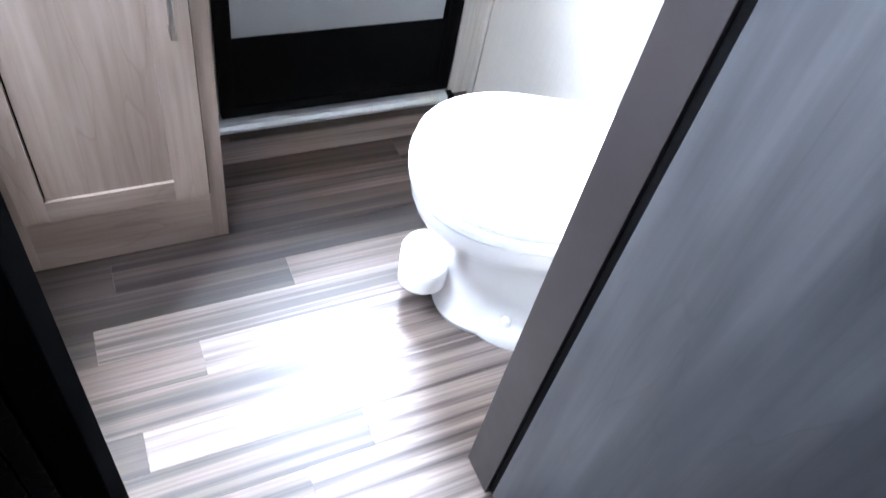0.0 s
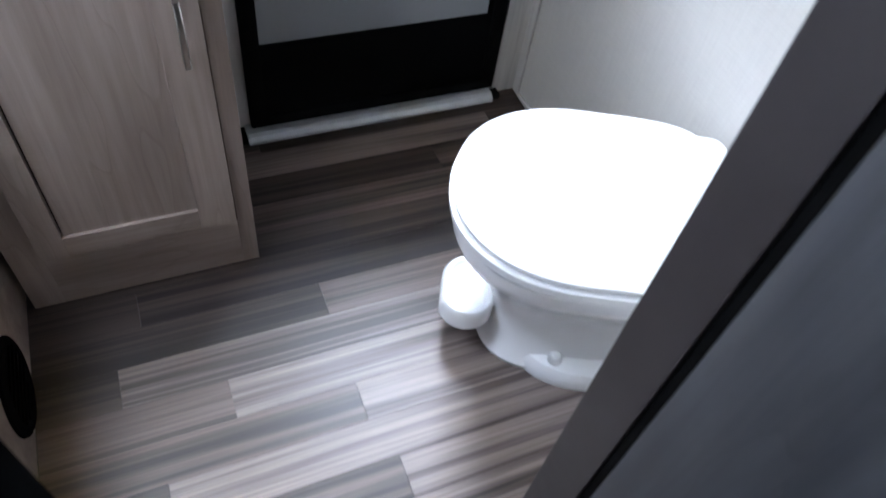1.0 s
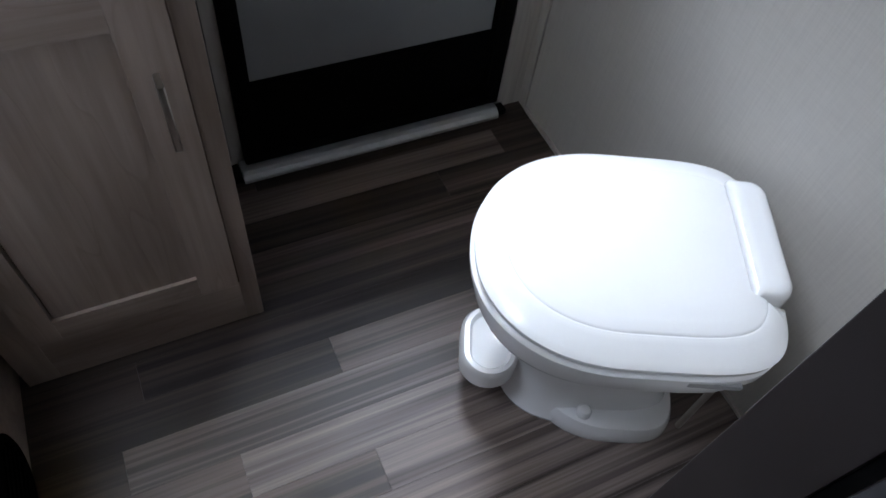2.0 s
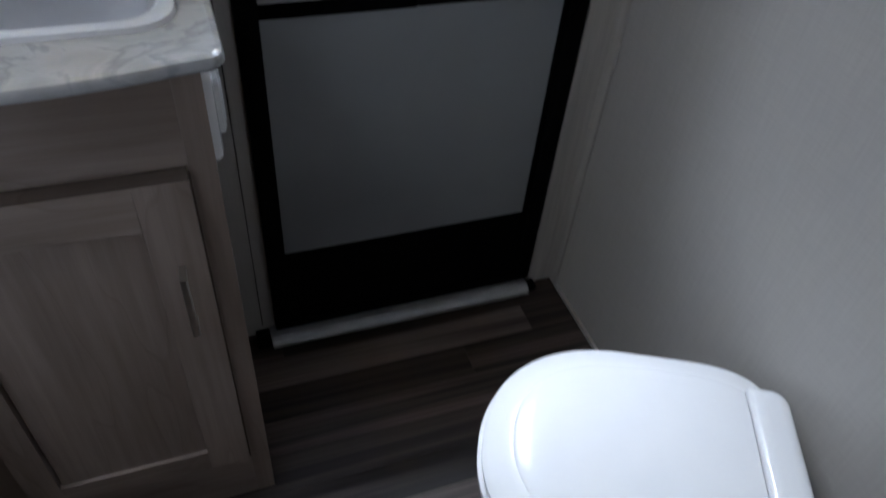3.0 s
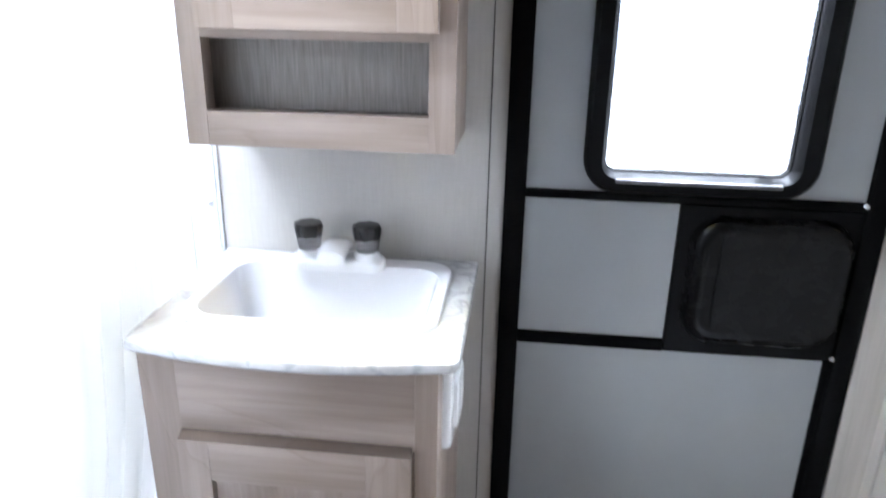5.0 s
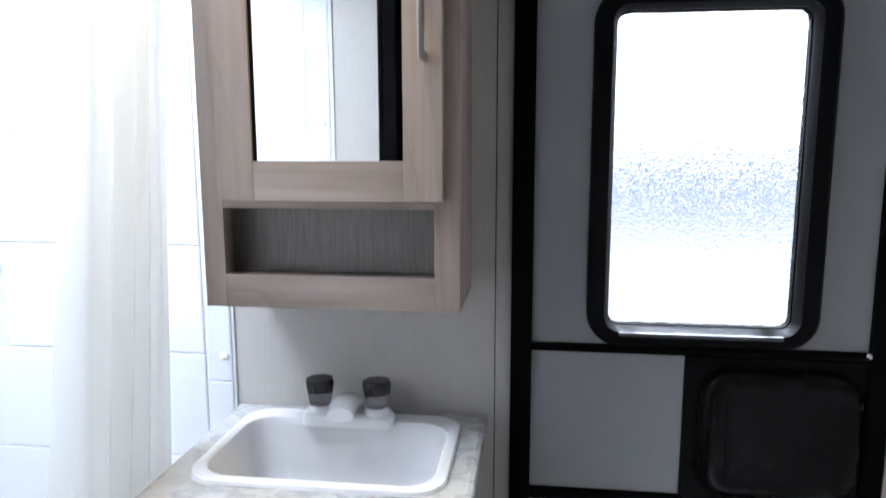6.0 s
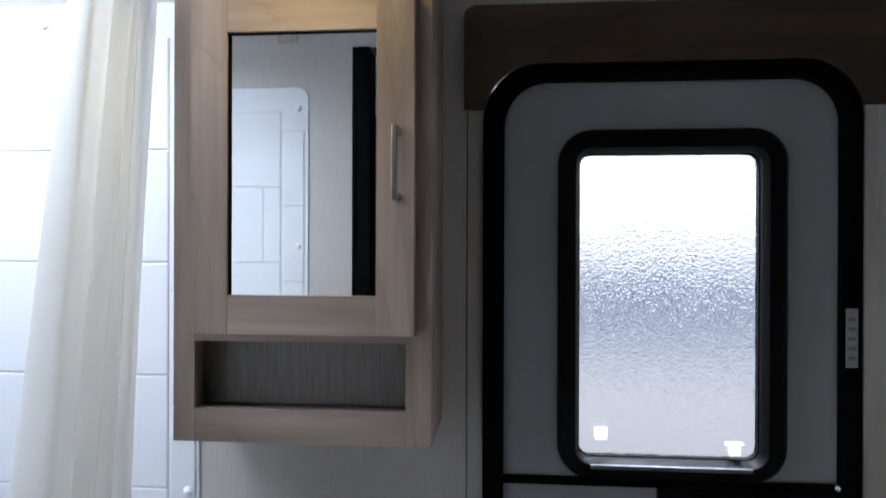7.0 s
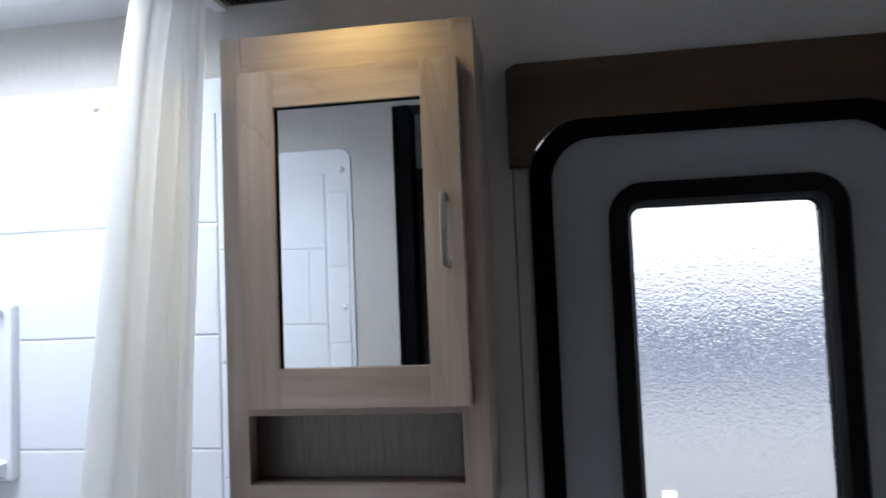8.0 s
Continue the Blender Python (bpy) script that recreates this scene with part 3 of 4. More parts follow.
def countertop():
    """Bowed laminate top with a hole for the sink."""
    z0, z1 = 0.903, 0.921
    front = []
    for i in range(17):
        t = i / 16
        x = -0.48 + t * 0.438
        front.append((x, -0.386 - 0.028 * (1 - (2 * t - 1) ** 2)))
    # rounded front corners
    r = 0.02
    left = [(-0.498 + r - r * math.cos(k * math.pi / 10), -0.389 + r - r * math.sin(k * math.pi / 10)) for k in range(6)]
    right = [(-0.024 - r + r * math.sin(k * math.pi / 10), -0.389 + r - r * math.cos(k * math.pi / 10)) for k in range(6)]
    edge = [(-0.498, -0.003)] + left + front[1:-1] + right + [(-0.024, -0.003)]
    hole = outline(-0.442, -0.078, -0.31, -0.05, 0.045, 8)

    def at_angle(poly, a):
        c = Vector((-0.256, -0.18))
        d = Vector((math.cos(a), math.sin(a)))
        best = None
        for p, q in zip(poly, poly[1:] + poly[:1]):
            p, q = Vector(p) - c, Vector(q) - c
            e = q - p
            den = d.x * e.y - d.y * e.x
            if abs(den) < 1e-9:
                continue
            s = (p.x * e.y - p.y * e.x) / den
            u = (p.x * d.y - p.y * d.x) / den
            if s > 0 and -1e-6 <= u <= 1 + 1e-6:
                best = s if best is None else max(best, s)
        return c + d * best
    angles = sorted({round(math.atan2(y + 0.18, x + 0.256), 5) for x, y in edge + hole})
    outer, inner = [at_angle(edge, a) for a in angles], [at_angle(hole, a) for a in angles]
    c = Vector((-0.256, -0.18))

    def shrink(poly, d):
        return [p - (p - c).normalized() * d for p in poly]
    k = len(angles)

    def band(*loops):
        bm = bmesh.new()
        rows = [[bm.verts.new((p.x, p.y, z)) for p in lp] for lp, z in loops]
        for a, b in zip(rows, rows[1:] + rows[:1]):
            for i in range(k):
                bm.faces.new((a[i], a[(i + 1) % k], b[(i + 1) % k], b[i]))
        return bm
    top = thing("countertop", (-0.26, -0.2, z0), "white marble-look laminate countertop with bowed front", "countertop")
    part("deck", band((inner, z0), (shrink(outer, 0.0091), z0), (shrink(outer, 0.0091), z1), (inner, z1)), MARBLE, top)
    part("edge", band((shrink(outer, 0.009), z0), (shrink(outer, 0.004), z0), (outer, z0 + 0.004), (outer, z1 - 0.008), (shrink(outer, 0.0025), z1 - 0.0025), (shrink(outer, 0.009), z1)),
         MARBLE, top, "rounded laminate edge")


countertop()


def sink():
    zt = 0.9215
    bm = bmesh.new()
    loops = []
    for ins, z, r in ((-0.014, zt, 0.05), (-0.012, zt + 0.006, 0.05), (-0.004, zt + 0.009, 0.048), (0.006, zt + 0.006, 0.046), (0.012, zt - 0.01, 0.045), (0.026, zt - 0.075, 0.05), (0.05, zt - 0.104, 0.05), (0.11, zt - 0.11, 0.012)):
        loops.append([(x, y, z) for x, y in outline(-0.442 + ins, -0.078 - ins, -0.31 + ins, -0.05 - ins - (0.02 if ins > 0.004 else 0), r)])
    loft(bm, loops, close_first=False)
    s = thing("sink", (-0.256, -0.19, 0.9215), "white plastic rectangular drop-in sink", "sink")
    part("bowl", bm, SINK, s)
    bm = bmesh.new()
    disc(bm, (-0.256, -0.2, 0.8117), (0, 0, 1), [(0, 0.022), (0.003, 0.021), (0.003, 0.012), (0.001, 0.011)], 20)
    part("drain", bm, NICKEL, s, "small metal drain")


sink()


def faucet():
    f = thing("faucet", (-0.262, -0.078, 0.925), "white plastic two-handle faucet with smoked knobs", "faucet")
    bm = bmesh.new()
    loops = []
    for ins, z in ((0, 0.925), (0.0, 0.939), (0.004, 0.945), (0.012, 0.948)):
        loops.append([(x, y, z) for x, y in outline(-0.348 + ins, -0.182 - ins, -0.106 + ins, -0.052 - ins, 0.022 - ins * 0.5)])
    loft(bm, loops)
    part("deck_body", bm, WHITE, f)
    bm = bmesh.new()
    path = [((-0.265), -0.07 - 0.06 * t, 0.953 + 0.012 * math.sin(math.pi * (0.2 + 0.7 * t)), 0.022 - 0.003 * t) for t in [i / 8 for i in range(9)]]
    loops = []
    for x, y, z, r in path:
        loops.append([(x + 1.25 * r * math.cos(2 * math.pi * k / 16), y + 0.003 * math.sin(2 * math.pi * k / 16), z + 0.62 * r * math.sin(2 * math.pi * k / 16)) for k in range(16)])
    loft(bm, loops)
    part("spout", bm, WHITE, f)
    bm = bmesh.new()
    disc(bm, (-0.265, -0.118, 0.941), (0, 0, 1), [(0, 0.009), (0.012, 0.009)], 14)
    part("aerator", bm, WHITE, f)
    for x in (-0.315, -0.213):
        bm = bmesh.new()
        disc(bm, (x, -0.079, 0.944), (0, 0, 1), [(0, 0.024), (0.006, 0.023), (0.012, 0.018)], 20)
        part("knob_base", bm, WHITE, f)
        bm = bmesh.new()
        loops = []
        for h, r in ((0.956, 0.016), (0.957, 0.018), (0.962, 0.0195), (0.9795, 0.022), (0.98, 0.021)):
            loops.append([(x + (r + 0.0012 * math.cos(8 * a)) * math.cos(a), -0.079 + (r + 0.0012 * math.cos(8 * a)) * math.sin(a), h) for a in [2 * math.pi * k / 48 for k in range(48)]])
        skirt = loft(bmesh.new(), loops)
        loops = []
        for h, r in ((0.9803, 0.021), (0.9807, 0.0222), (0.988, 0.0235), (0.997, 0.0245), (1.003, 0.0225), (1.004, 0.012)):
            loops.append([(x + (r + 0.0012 * math.cos(8 * a)) * math.cos(a), -0.079 + (r + 0.0012 * math.cos(8 * a)) * math.sin(a), h) for a in [2 * math.pi * k / 48 for k in range(48)]])
        loft(bm, loops)
        knob = part("knob", bm, SMOKE, f, "smoked black fluted knob")
        part("skirt", skirt, CLEAR, knob, "clear smoked skirt")


faucet()


def holder():
    """Moulded wall holder on the vanity's side."""
    h = thing("paper_holder", (-0.04, -0.25, 0.722), "white plastic paper holder on the vanity's side", "holder")
    bm = bmesh.new()
    loops = []
    for x, ins in ((-0.0538, 0), (-0.046, 0), (-0.041, 0.003), (-0.039, 0.01)):
        loops.append([(x, y, z) for y, z in outline(-0.305 + ins, -0.2 - ins, 0.722 + ins, 0.872 - ins, (0.012, 0.012, 0.03, 0.03))])
    loft(bm, loops)
    part("back_plate", bm, WHITE, h)
    bm = bmesh.new()
    loops = []
    for x, ins in ((-0.0395, 0), (-0.033, 0.001), (-0.03, 0.006)):
        loops.append([(x, y, z) for y, z in outline(-0.295 + ins, -0.212 - ins, 0.757 + ins, 0.838 - ins, 0.008)])
    loft(bm, loops)
    part("front_plate", bm, WHITE, h)
    for y in (-0.272, -0.254, -0.236):
        part("flute", boxes((-0.0305, -0.0285, y - 0.004, y + 0.004, 0.767, 0.828), bevel=0.0012), WHITE, h)


holder()


# ---- mirror cabinet ----
def mirror_cabinet():
    c = thing("mirror_cabinet", (-0.258, 0.0, 1.155), "pale taupe wood wall cabinet with mirror door", "wall cabinet")
    x0, x1, z0, z1 = -0.461, -0.055, 1.155, 1.907
    part("side", boxes((x0 + 0.001, x0 + 0.013, -0.172, -0.002, z0, z1), bevel=0.001), WOOD_V, c)
    part("side", boxes((x1 - 0.013, x1 - 0.001, -0.172, -0.002, z0, z1), bevel=0.001), WOOD_V, c)
    part("top", boxes((x0 + 0.0135, x1 - 0.0135, -0.172, -0.002, z1 - 0.012, z1)), WOOD_H, c)
    part("shelf", boxes((x0 + 0.0135, x1 - 0.0135, -0.172, -0.002, 1.312, 1.324)), WOOD_H, c)
    part("bottom", boxes((x0 + 0.0135, x1 - 0.0135, -0.172, -0.002, 1.185, 1.197)), WOOD_H, c)
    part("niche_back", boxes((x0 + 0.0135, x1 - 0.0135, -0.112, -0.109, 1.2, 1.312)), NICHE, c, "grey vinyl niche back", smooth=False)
    part("stile", boxes((x0, -0.427, -0.19, -0.1725, z0, z1), bevel=0.0006), WOOD_V, c)
    part("stile", boxes((-0.094, x1, -0.19, -0.1725, z0, z1), bevel=0.0006), WOOD_V, c)
    part("bottom_rail", boxes((-0.427, -0.094, -0.1898, -0.1725, z0, 1.207), bevel=0.0006), WOOD_H, c)
    part("middle_rail", boxes((-0.427, -0.094, -0.1898, -0.1725, 1.312, 1.345), bevel=0.0006), WOOD_H, c)
    part("top_rail", boxes((-0.427, -0.094, -0.1898, -0.1725, 1.80, z1), bevel=0.0006), WOOD_H, c)
    d = framed_door("door", c, -0.424, -0.079, 1.326, 1.842, -0.1905, -0.213, -0.366, -0.136, 1.385, 1.785, "framed mirror door")
    part("mirror", boxes((-0.368, -0.134, -0.203, -0.1915, 1.383, 1.787)), MIRROR, d, "clear mirror glass", smooth=False)
    # thin dark strips along the glass's left and top edges
    part("mirror_edge_line", boxes((-0.366, -0.3642, -0.2085, -0.2035, 1.3855, 1.7845), (-0.3641, -0.1365, -0.2085, -0.2035, 1.7836, 1.7845)), GASKET_GAP, d, "thin dark line along the glass", smooth=False)
    bar_handle(d, -0.104, -0.213, 1.528, 1.636)


mirror_cabinet()


# ---- toilet ----
def egg(front, back, half, k=48, power=2.25, flat=1.6):
    """Plan of a bowl: long rounded front towards -x, blunter back towards +x."""
    pts = []
    for i in range(k):
        a = 2 * math.pi * i / k
        c, s = math.cos(a), math.sin(a)
        p = power if c < 0 else power + flat
        x = math.copysign(abs(c) ** (2 / p), c) * (back if c > 0 else front)
        y = math.copysign(abs(s) ** (2 / p), s) * half
        pts.append((x, y))
    return pts


TOILET = (0.429, -0.712, 0.0)
TOILET_TURN = -26.5
BLOCK = (0.18, 0.242, -0.078, 0.14)


def toilet():
    t = thing("toilet", TOILET, "white ceramic toilet with closed lid and foot pedal", "toilet", turn=TOILET_TURN)
    m = t.matrix_world

    def at(rows, notch=False):
        """Skin through plans (shift, height, outline); the notch leaves room for the hinge block."""
        bm = bmesh.new()
        loops = []
        for dx, z, lp in rows:
            loop = []
            for x, y in lp:
                x += dx
                if notch and BLOCK[2] - 0.004 < y < BLOCK[3] + 0.004:
                    x = min(x, BLOCK[0] - 0.003 - 0.3 * max(0.0, z - 0.425))
                loop.append(tuple(m @ Vector((x, y, z + 0.02 * (x + 0.2) * (z > 0.385)))))
            loops.append(loop)
        loft(bm, loops)
        return bm

    def plan(front, back, half):
        return egg(front, back, half, 96, 2.2, 2.6)
    part("base", at([(0.02, 0.0, egg(0.135, 0.185, 0.104)), (0.02, 0.012, egg(0.14, 0.19, 0.107)), (0.02, 0.03, egg(0.132, 0.18, 0.098)), (0.015, 0.08, egg(0.118, 0.175, 0.082)),
                     (0.01, 0.15, egg(0.12, 0.18, 0.09)), (0.0, 0.215, egg(0.14, 0.19, 0.116)), (0.0, 0.27, egg(0.174, 0.2, 0.147)), (0.0, 0.31, egg(0.198, 0.21, 0.172, flat=2.2)),
                     (0.0, 0.338, egg(0.207, 0.222, 0.186, flat=2.2)), (0.0, 0.364, egg(0.207, 0.224, 0.187, flat=2.2)), (0.0, 0.37, egg(0.198, 0.212, 0.178, flat=2.2))]), CERAMIC, t)
    part("seat", at([(0, 0.3715, plan(0.206, 0.22, 0.183)), (0, 0.375, plan(0.216, 0.228, 0.194)), (0, 0.389, plan(0.217, 0.229, 0.195)), (0, 0.3945, plan(0.211, 0.225, 0.189)), (0, 0.396, plan(0.198, 0.215, 0.176))]),
         WHITE, t, "white plastic seat")
    part("lid", at([(0, 0.3975, plan(0.202, 0.222, 0.182)), (0, 0.4005, plan(0.212, 0.231, 0.192)), (0, 0.4085, plan(0.2125, 0.2325, 0.1925)), (0, 0.416, plan(0.204, 0.226, 0.183)), (0, 0.4255, plan(0.182, 0.21, 0.16)),
                    (0, 0.4285, plan(0.173, 0.203, 0.151)), (0, 0.428, plan(0.1705, 0.2, 0.1485)), (0, 0.4315, plan(0.167, 0.197, 0.145)), (0, 0.4345, plan(0.148, 0.18, 0.127)), (0, 0.436, plan(0.11, 0.14, 0.096)),
                    (0, 0.4365, plan(0.04, 0.05, 0.035))], True),
         WHITE, t, "white plastic lid, closed")
    part("foot", at([(0.09, 0.0, egg(0.15, 0.12, 0.134)), (0.09, 0.012, egg(0.152, 0.122, 0.136)), (0.09, 0.03, egg(0.149, 0.12, 0.133)), (0.09, 0.042, egg(0.141, 0.115, 0.126)),
                     (0.09, 0.047, egg(0.125, 0.105, 0.112)), (0.09, 0.048, egg(0.05, 0.05, 0.05))]), CERAMIC, t)
    # hinge block in the notch of the lid
    bm = bmesh.new()
    loops = []
    for ins, z in ((0.006, 0.33), (0, 0.35), (0, 0.431), (0.002, 0.438), (0.008, 0.4425), (0.02, 0.4445)):
        loops.append([tuple(m @ Vector((x, y, z))) for x, y in outline(BLOCK[0] + ins, BLOCK[1] - ins, BLOCK[2] + ins, BLOCK[3] - ins, (0.006, 0.026, 0.026, 0.006))])
    loft(bm, loops)
    part("hinge_block", bm, WHITE, t, "white plastic hinge block")
    # slot in the seat's edge, drawn as a flush grey block
    bm = bmesh.new()
    loft(bm, [[tuple(m @ Vector((x, y, z))) for x, z in outline(0.085, 0.16, 0.3775, 0.3885, 0.002, 3)] for y in (-0.165, -0.1945)])
    part("seat_slot_block", bm, PAPER, t, "grey block for the slot in the seat's edge")
    # foot pedal, dished
    bm = bmesh.new()
    loops = []
    for ins, z in ((0.012, 0.075), (0.0, 0.09), (0.0, 0.125), (0.006, 0.136), (0.014, 0.137), (0.02, 0.128), (0.03, 0.125), (0.045, 0.124)):
        loops.append([tuple(m @ Vector((x, y, z - 0.12 * (-0.11 - x) * 0.3))) for x, y in outline(-0.2 + ins, -0.098 - ins, -0.085 + ins, 0.06 - ins, 0.05 - ins * 0.7)])
    loft(bm, loops)
    p = part("pedal", bm, WHITE, t, "white plastic foot pedal")
    bm = bmesh.new()
    tube(bm, [m @ Vector((-0.15, -0.01, 0.08)), m @ Vector((-0.1, -0.01, 0.06)), m @ Vector((-0.06, 0.0, 0.06))], 0.018)
    part("pedal_arm", bm, WHITE, t)
    bm = bmesh.new()
    disc(bm, m @ Vector((0.034, -0.1, 0.0465)), (0, 0, 1), [(0, 0.014), (0.01, 0.0135), (0.016, 0.0095), (0.018, 0.003)], 16)
    part("bolt_cap", bm, WHITE, t)
    bm = bmesh.new()
    pts = [m @ Vector(p) for p in ((0.19, -0.06, 0.3), (0.215, -0.09, 0.29), (0.22, -0.1, 0.2), (0.22, -0.1, 0.02))]
    tube(bm, pts, 0.006)
    part("water_line", bm, NICKEL, t, "thin metal water line")


toilet()


# ---- tub and shower ----
RIM = 0.455


def bathtub():
    t = thing("bathtub", (-0.85, -0.515, 0.0), "white acrylic bathtub with broad flat rim", "bathtub")
    o = outline(X_LEFT + 0.002, -0.487, Y_IN + 0.004, -0.004, 0.012)
    bm = bmesh.new()
    loops = [[(x, y, RIM - 0.04) for x, y in o], [(x, y, RIM - 0.008) for x, y in o]]
    o2 = outline(X_LEFT + 0.008, -0.493, Y_IN + 0.008, -0.008, 0.012)
    loops.append([(x, y, RIM) for x, y in o2])
    for ins, z, r in ((0.085, RIM, 0.09), (0.095, RIM - 0.008, 0.09), (0.105, RIM - 0.05, 0.09), (0.14, RIM - 0.28, 0.1), (0.18, RIM - 0.32, 0.08), (0.25, RIM - 0.33, 0.02)):
        loops.append([(x, y, z) for x, y in outline(X_LEFT + ins, -0.487 - ins, Y_IN + ins, -0.004 - ins, r)])
    loft(bm, loops, close_first=False)
    part("basin", bm, SHOWER, t)
    a = solid("tub_apron", boxes((-0.51, -0.493, Y_IN + 0.002, -0.004, 0.0, RIM - 0.041), bevel=0.001), WOOD_H, "taupe wood panel under the tub rim", "tub panel", "structure")
    return t


bathtub()


def furnace_vent():
    v = thing("furnace_vent", (-0.492, -0.6, 0.1), "round black furnace vent in the tub panel", "vent")
    bm = bmesh.new()
    disc(bm, (-0.493, -0.6, 0.098), (1, 0, 0), [(0, 0.086), (0.006, 0.085), (0.01, 0.078), (0.01, 0.068), (0.002, 0.066)], 32)
    part("vent_rim", bm, MATTE, v)
    for i in range(-3, 4):
        z = 0.098 + i * 0.018
        half = math.sqrt(max(0.0, 0.065 ** 2 - (i * 0.018) ** 2))
        bm = bmesh.new()
        loft(bm, [[(-0.491, y, z - 0.006), (-0.489, y, z - 0.007), (-0.483, y, z + 0.003), (-0.485, y, z + 0.004)] for y in (-0.6 - half, -0.6 + half)])
        part("vent_slat", bm, MATTE, v, smooth=False)


furnace_vent()


def tile_mesh(w, h, d):
    """Pillowed tile, w by h, lying in x, z and standing d proud towards -y."""
    bm = bmesh.new()
    loft(bm, [[(x, y, z) for x, z in ((ins, ins), (w - ins, ins), (w - ins, h - ins), (ins, h - ins))] for ins, y in ((0.0006, 0), (0.001, -d * 0.6), (0.004, -d))], close_first=False)
    me = bpy.data.meshes.new("tile")
    bmesh.ops.recalc_face_normals(bm, faces=bm.faces)
    bm.to_mesh(me)
    bm.free()
    me.materials.append(SHOWER)
    return me


def surround():
    """Moulded shower walls in three panels; the tiles follow at the end of the file."""
    top = 1.908
    bm = bmesh.new()
    slab(outline(X_LEFT + 0.03, -0.502, RIM + 0.001, top, (0.002, 0.02, 0.03, 0.002)), -0.0005, -0.005, 0.002, bm)
    back = solid("shower_wall_back", bm, SHOWER, "white moulded tile-pattern shower wall", "shower wall", "structure")
    bm = bmesh.new()
    slab(outline(X_LEFT + 0.03, -0.485, RIM + 0.001, top - 0.014, (0.002, 0.02, 0.03, 0.002)), Y_IN + 0.0005, Y_IN + 0.005, 0.002, bm)
    front = solid("shower_wall_front", bm, SHOWER, "white moulded tile-pattern shower wall", "shower wall", "structure")
    side = solid("shower_wall_side", boxes((X_LEFT + 0.0005, X_LEFT + 0.03, Y_IN + 0.0055, -0.0055, RIM + 0.001, top), bevel=0.002), SHOWER, "white moulded shower side wall", "shower wall", "structure")
    for wall, spots, y, s in ((back, ((-0.522, 1.012), (-0.522, 1.47), (-0.804, 1.872), (-0.522, 0.56)), -0.005, -1), (front, ((-0.512, 1.46), (-0.512, 1.836), (-0.512, 0.996)), Y_IN + 0.005, 1)):
        for x, z in spots:
            bm = bmesh.new()
            disc(bm, (x, y, z), (0, s, 0), [(0, 0.009), (0.004, 0.0085), (0.007, 0.005), (0.008, 0.001)], 14)
            ob = link("screw_cap", bm, WHITE, True)
            ob.parent = wall
    return back, front, side


BACK, FRONT, SIDE = surround()

# corner soap niche moulded into the surround
n = thing("soap_niche", (-1.08, -0.005, 1.165), "white moulded soap niche in the shower corner", "soap niche")
part("niche_frame", ring(outline(X_LEFT + 0.034, -0.972, 1.165, 1.504, 0.01), outline(X_LEFT + 0.05, -0.99, 1.185, 1.488, 0.02), -0.005, -0.022, ease=0.006), SHOWER, n)
bm = bmesh.new()
loft(bm, [[(x, y, z) for y, z in ((-0.005, 1.166), (-0.06, 1.19), (-0.062, 1.2), (-0.005, 1.204))] for x in (X_LEFT + 0.034, -0.985)])
part("ledge", bm, SHOWER, n)


def curtain():
    c = thing("shower_curtain", (-0.55, -0.33, 0.3), "creamy white vinyl shower curtain, gathered to one side", "shower curtain")
    bm = bmesh.new()
    nu, nv = 120, 40
    grid = []
    for j in range(nv + 1):
        v = j / nv
        z = 2.018 - v * (2.018 - 0.30)
        y0, y1 = -0.108 - 0.2 * v, -0.258 - 0.29 * v + 0.02 * max(0.0, 1 - v / 0.1) ** 1.5
        row = []
        for i in range(nu + 1):
            u = i / nu
            y = y0 + (y1 - y0) * u
            amp = 0.022 + 0.012 * v
            ph = u * 2 * math.pi * 4.0 + 0.5 * math.sin(3 * v + 4 * u)
            x = -0.545 + amp * math.sin(ph) + 0.008 * math.sin(2.3 * ph + 1.0) + 0.012 * noise.noise((u * 5, v * 2.2, 0.3))
            y += 0.012 * math.cos(ph) * (1 - 0.3 * v)
            tuck = max(0.0, (0.8 - z) / 0.5)
            x -= 0.075 * min(1.0, tuck) ** 1.3
            row.append(bm.verts.new((x, y, z)))
        grid.append(row)
    for a, b in zip(grid, grid[1:]):
        for i in range(nu):
            bm.faces.new((a[i], a[i + 1], b[i + 1], b[i]))
    sheet = part("sheet", bm, CURTAIN, c)
    for k in range(8):
        bm = bmesh.new()
        y = -0.12 - k * 0.019
        tube(bm, [(-0.545, y, 2.033), (-0.545 + 0.01 * math.sin(k), y, 2.022), (-0.545, y, 2.012)], 0.0035, 8)
        part("glider", bm, WHITE, c)
    t = thing("curtain_track", (-0.545, -0.515, 2.03), "white curtain track along the ceiling", "curtain track")
    part("track", boxes((-0.556, -0.534, Y_IN + 0.004, -0.004, 2.033, CEILING), bevel=0.002), WHITE, t)
    part("end_bracket", boxes((-0.57, -0.515, Y_IN + 0.002, Y_IN + 0.012, 2.015, 2.044), bevel=0.002), NICKEL, t, "small metal end bracket")


curtain()


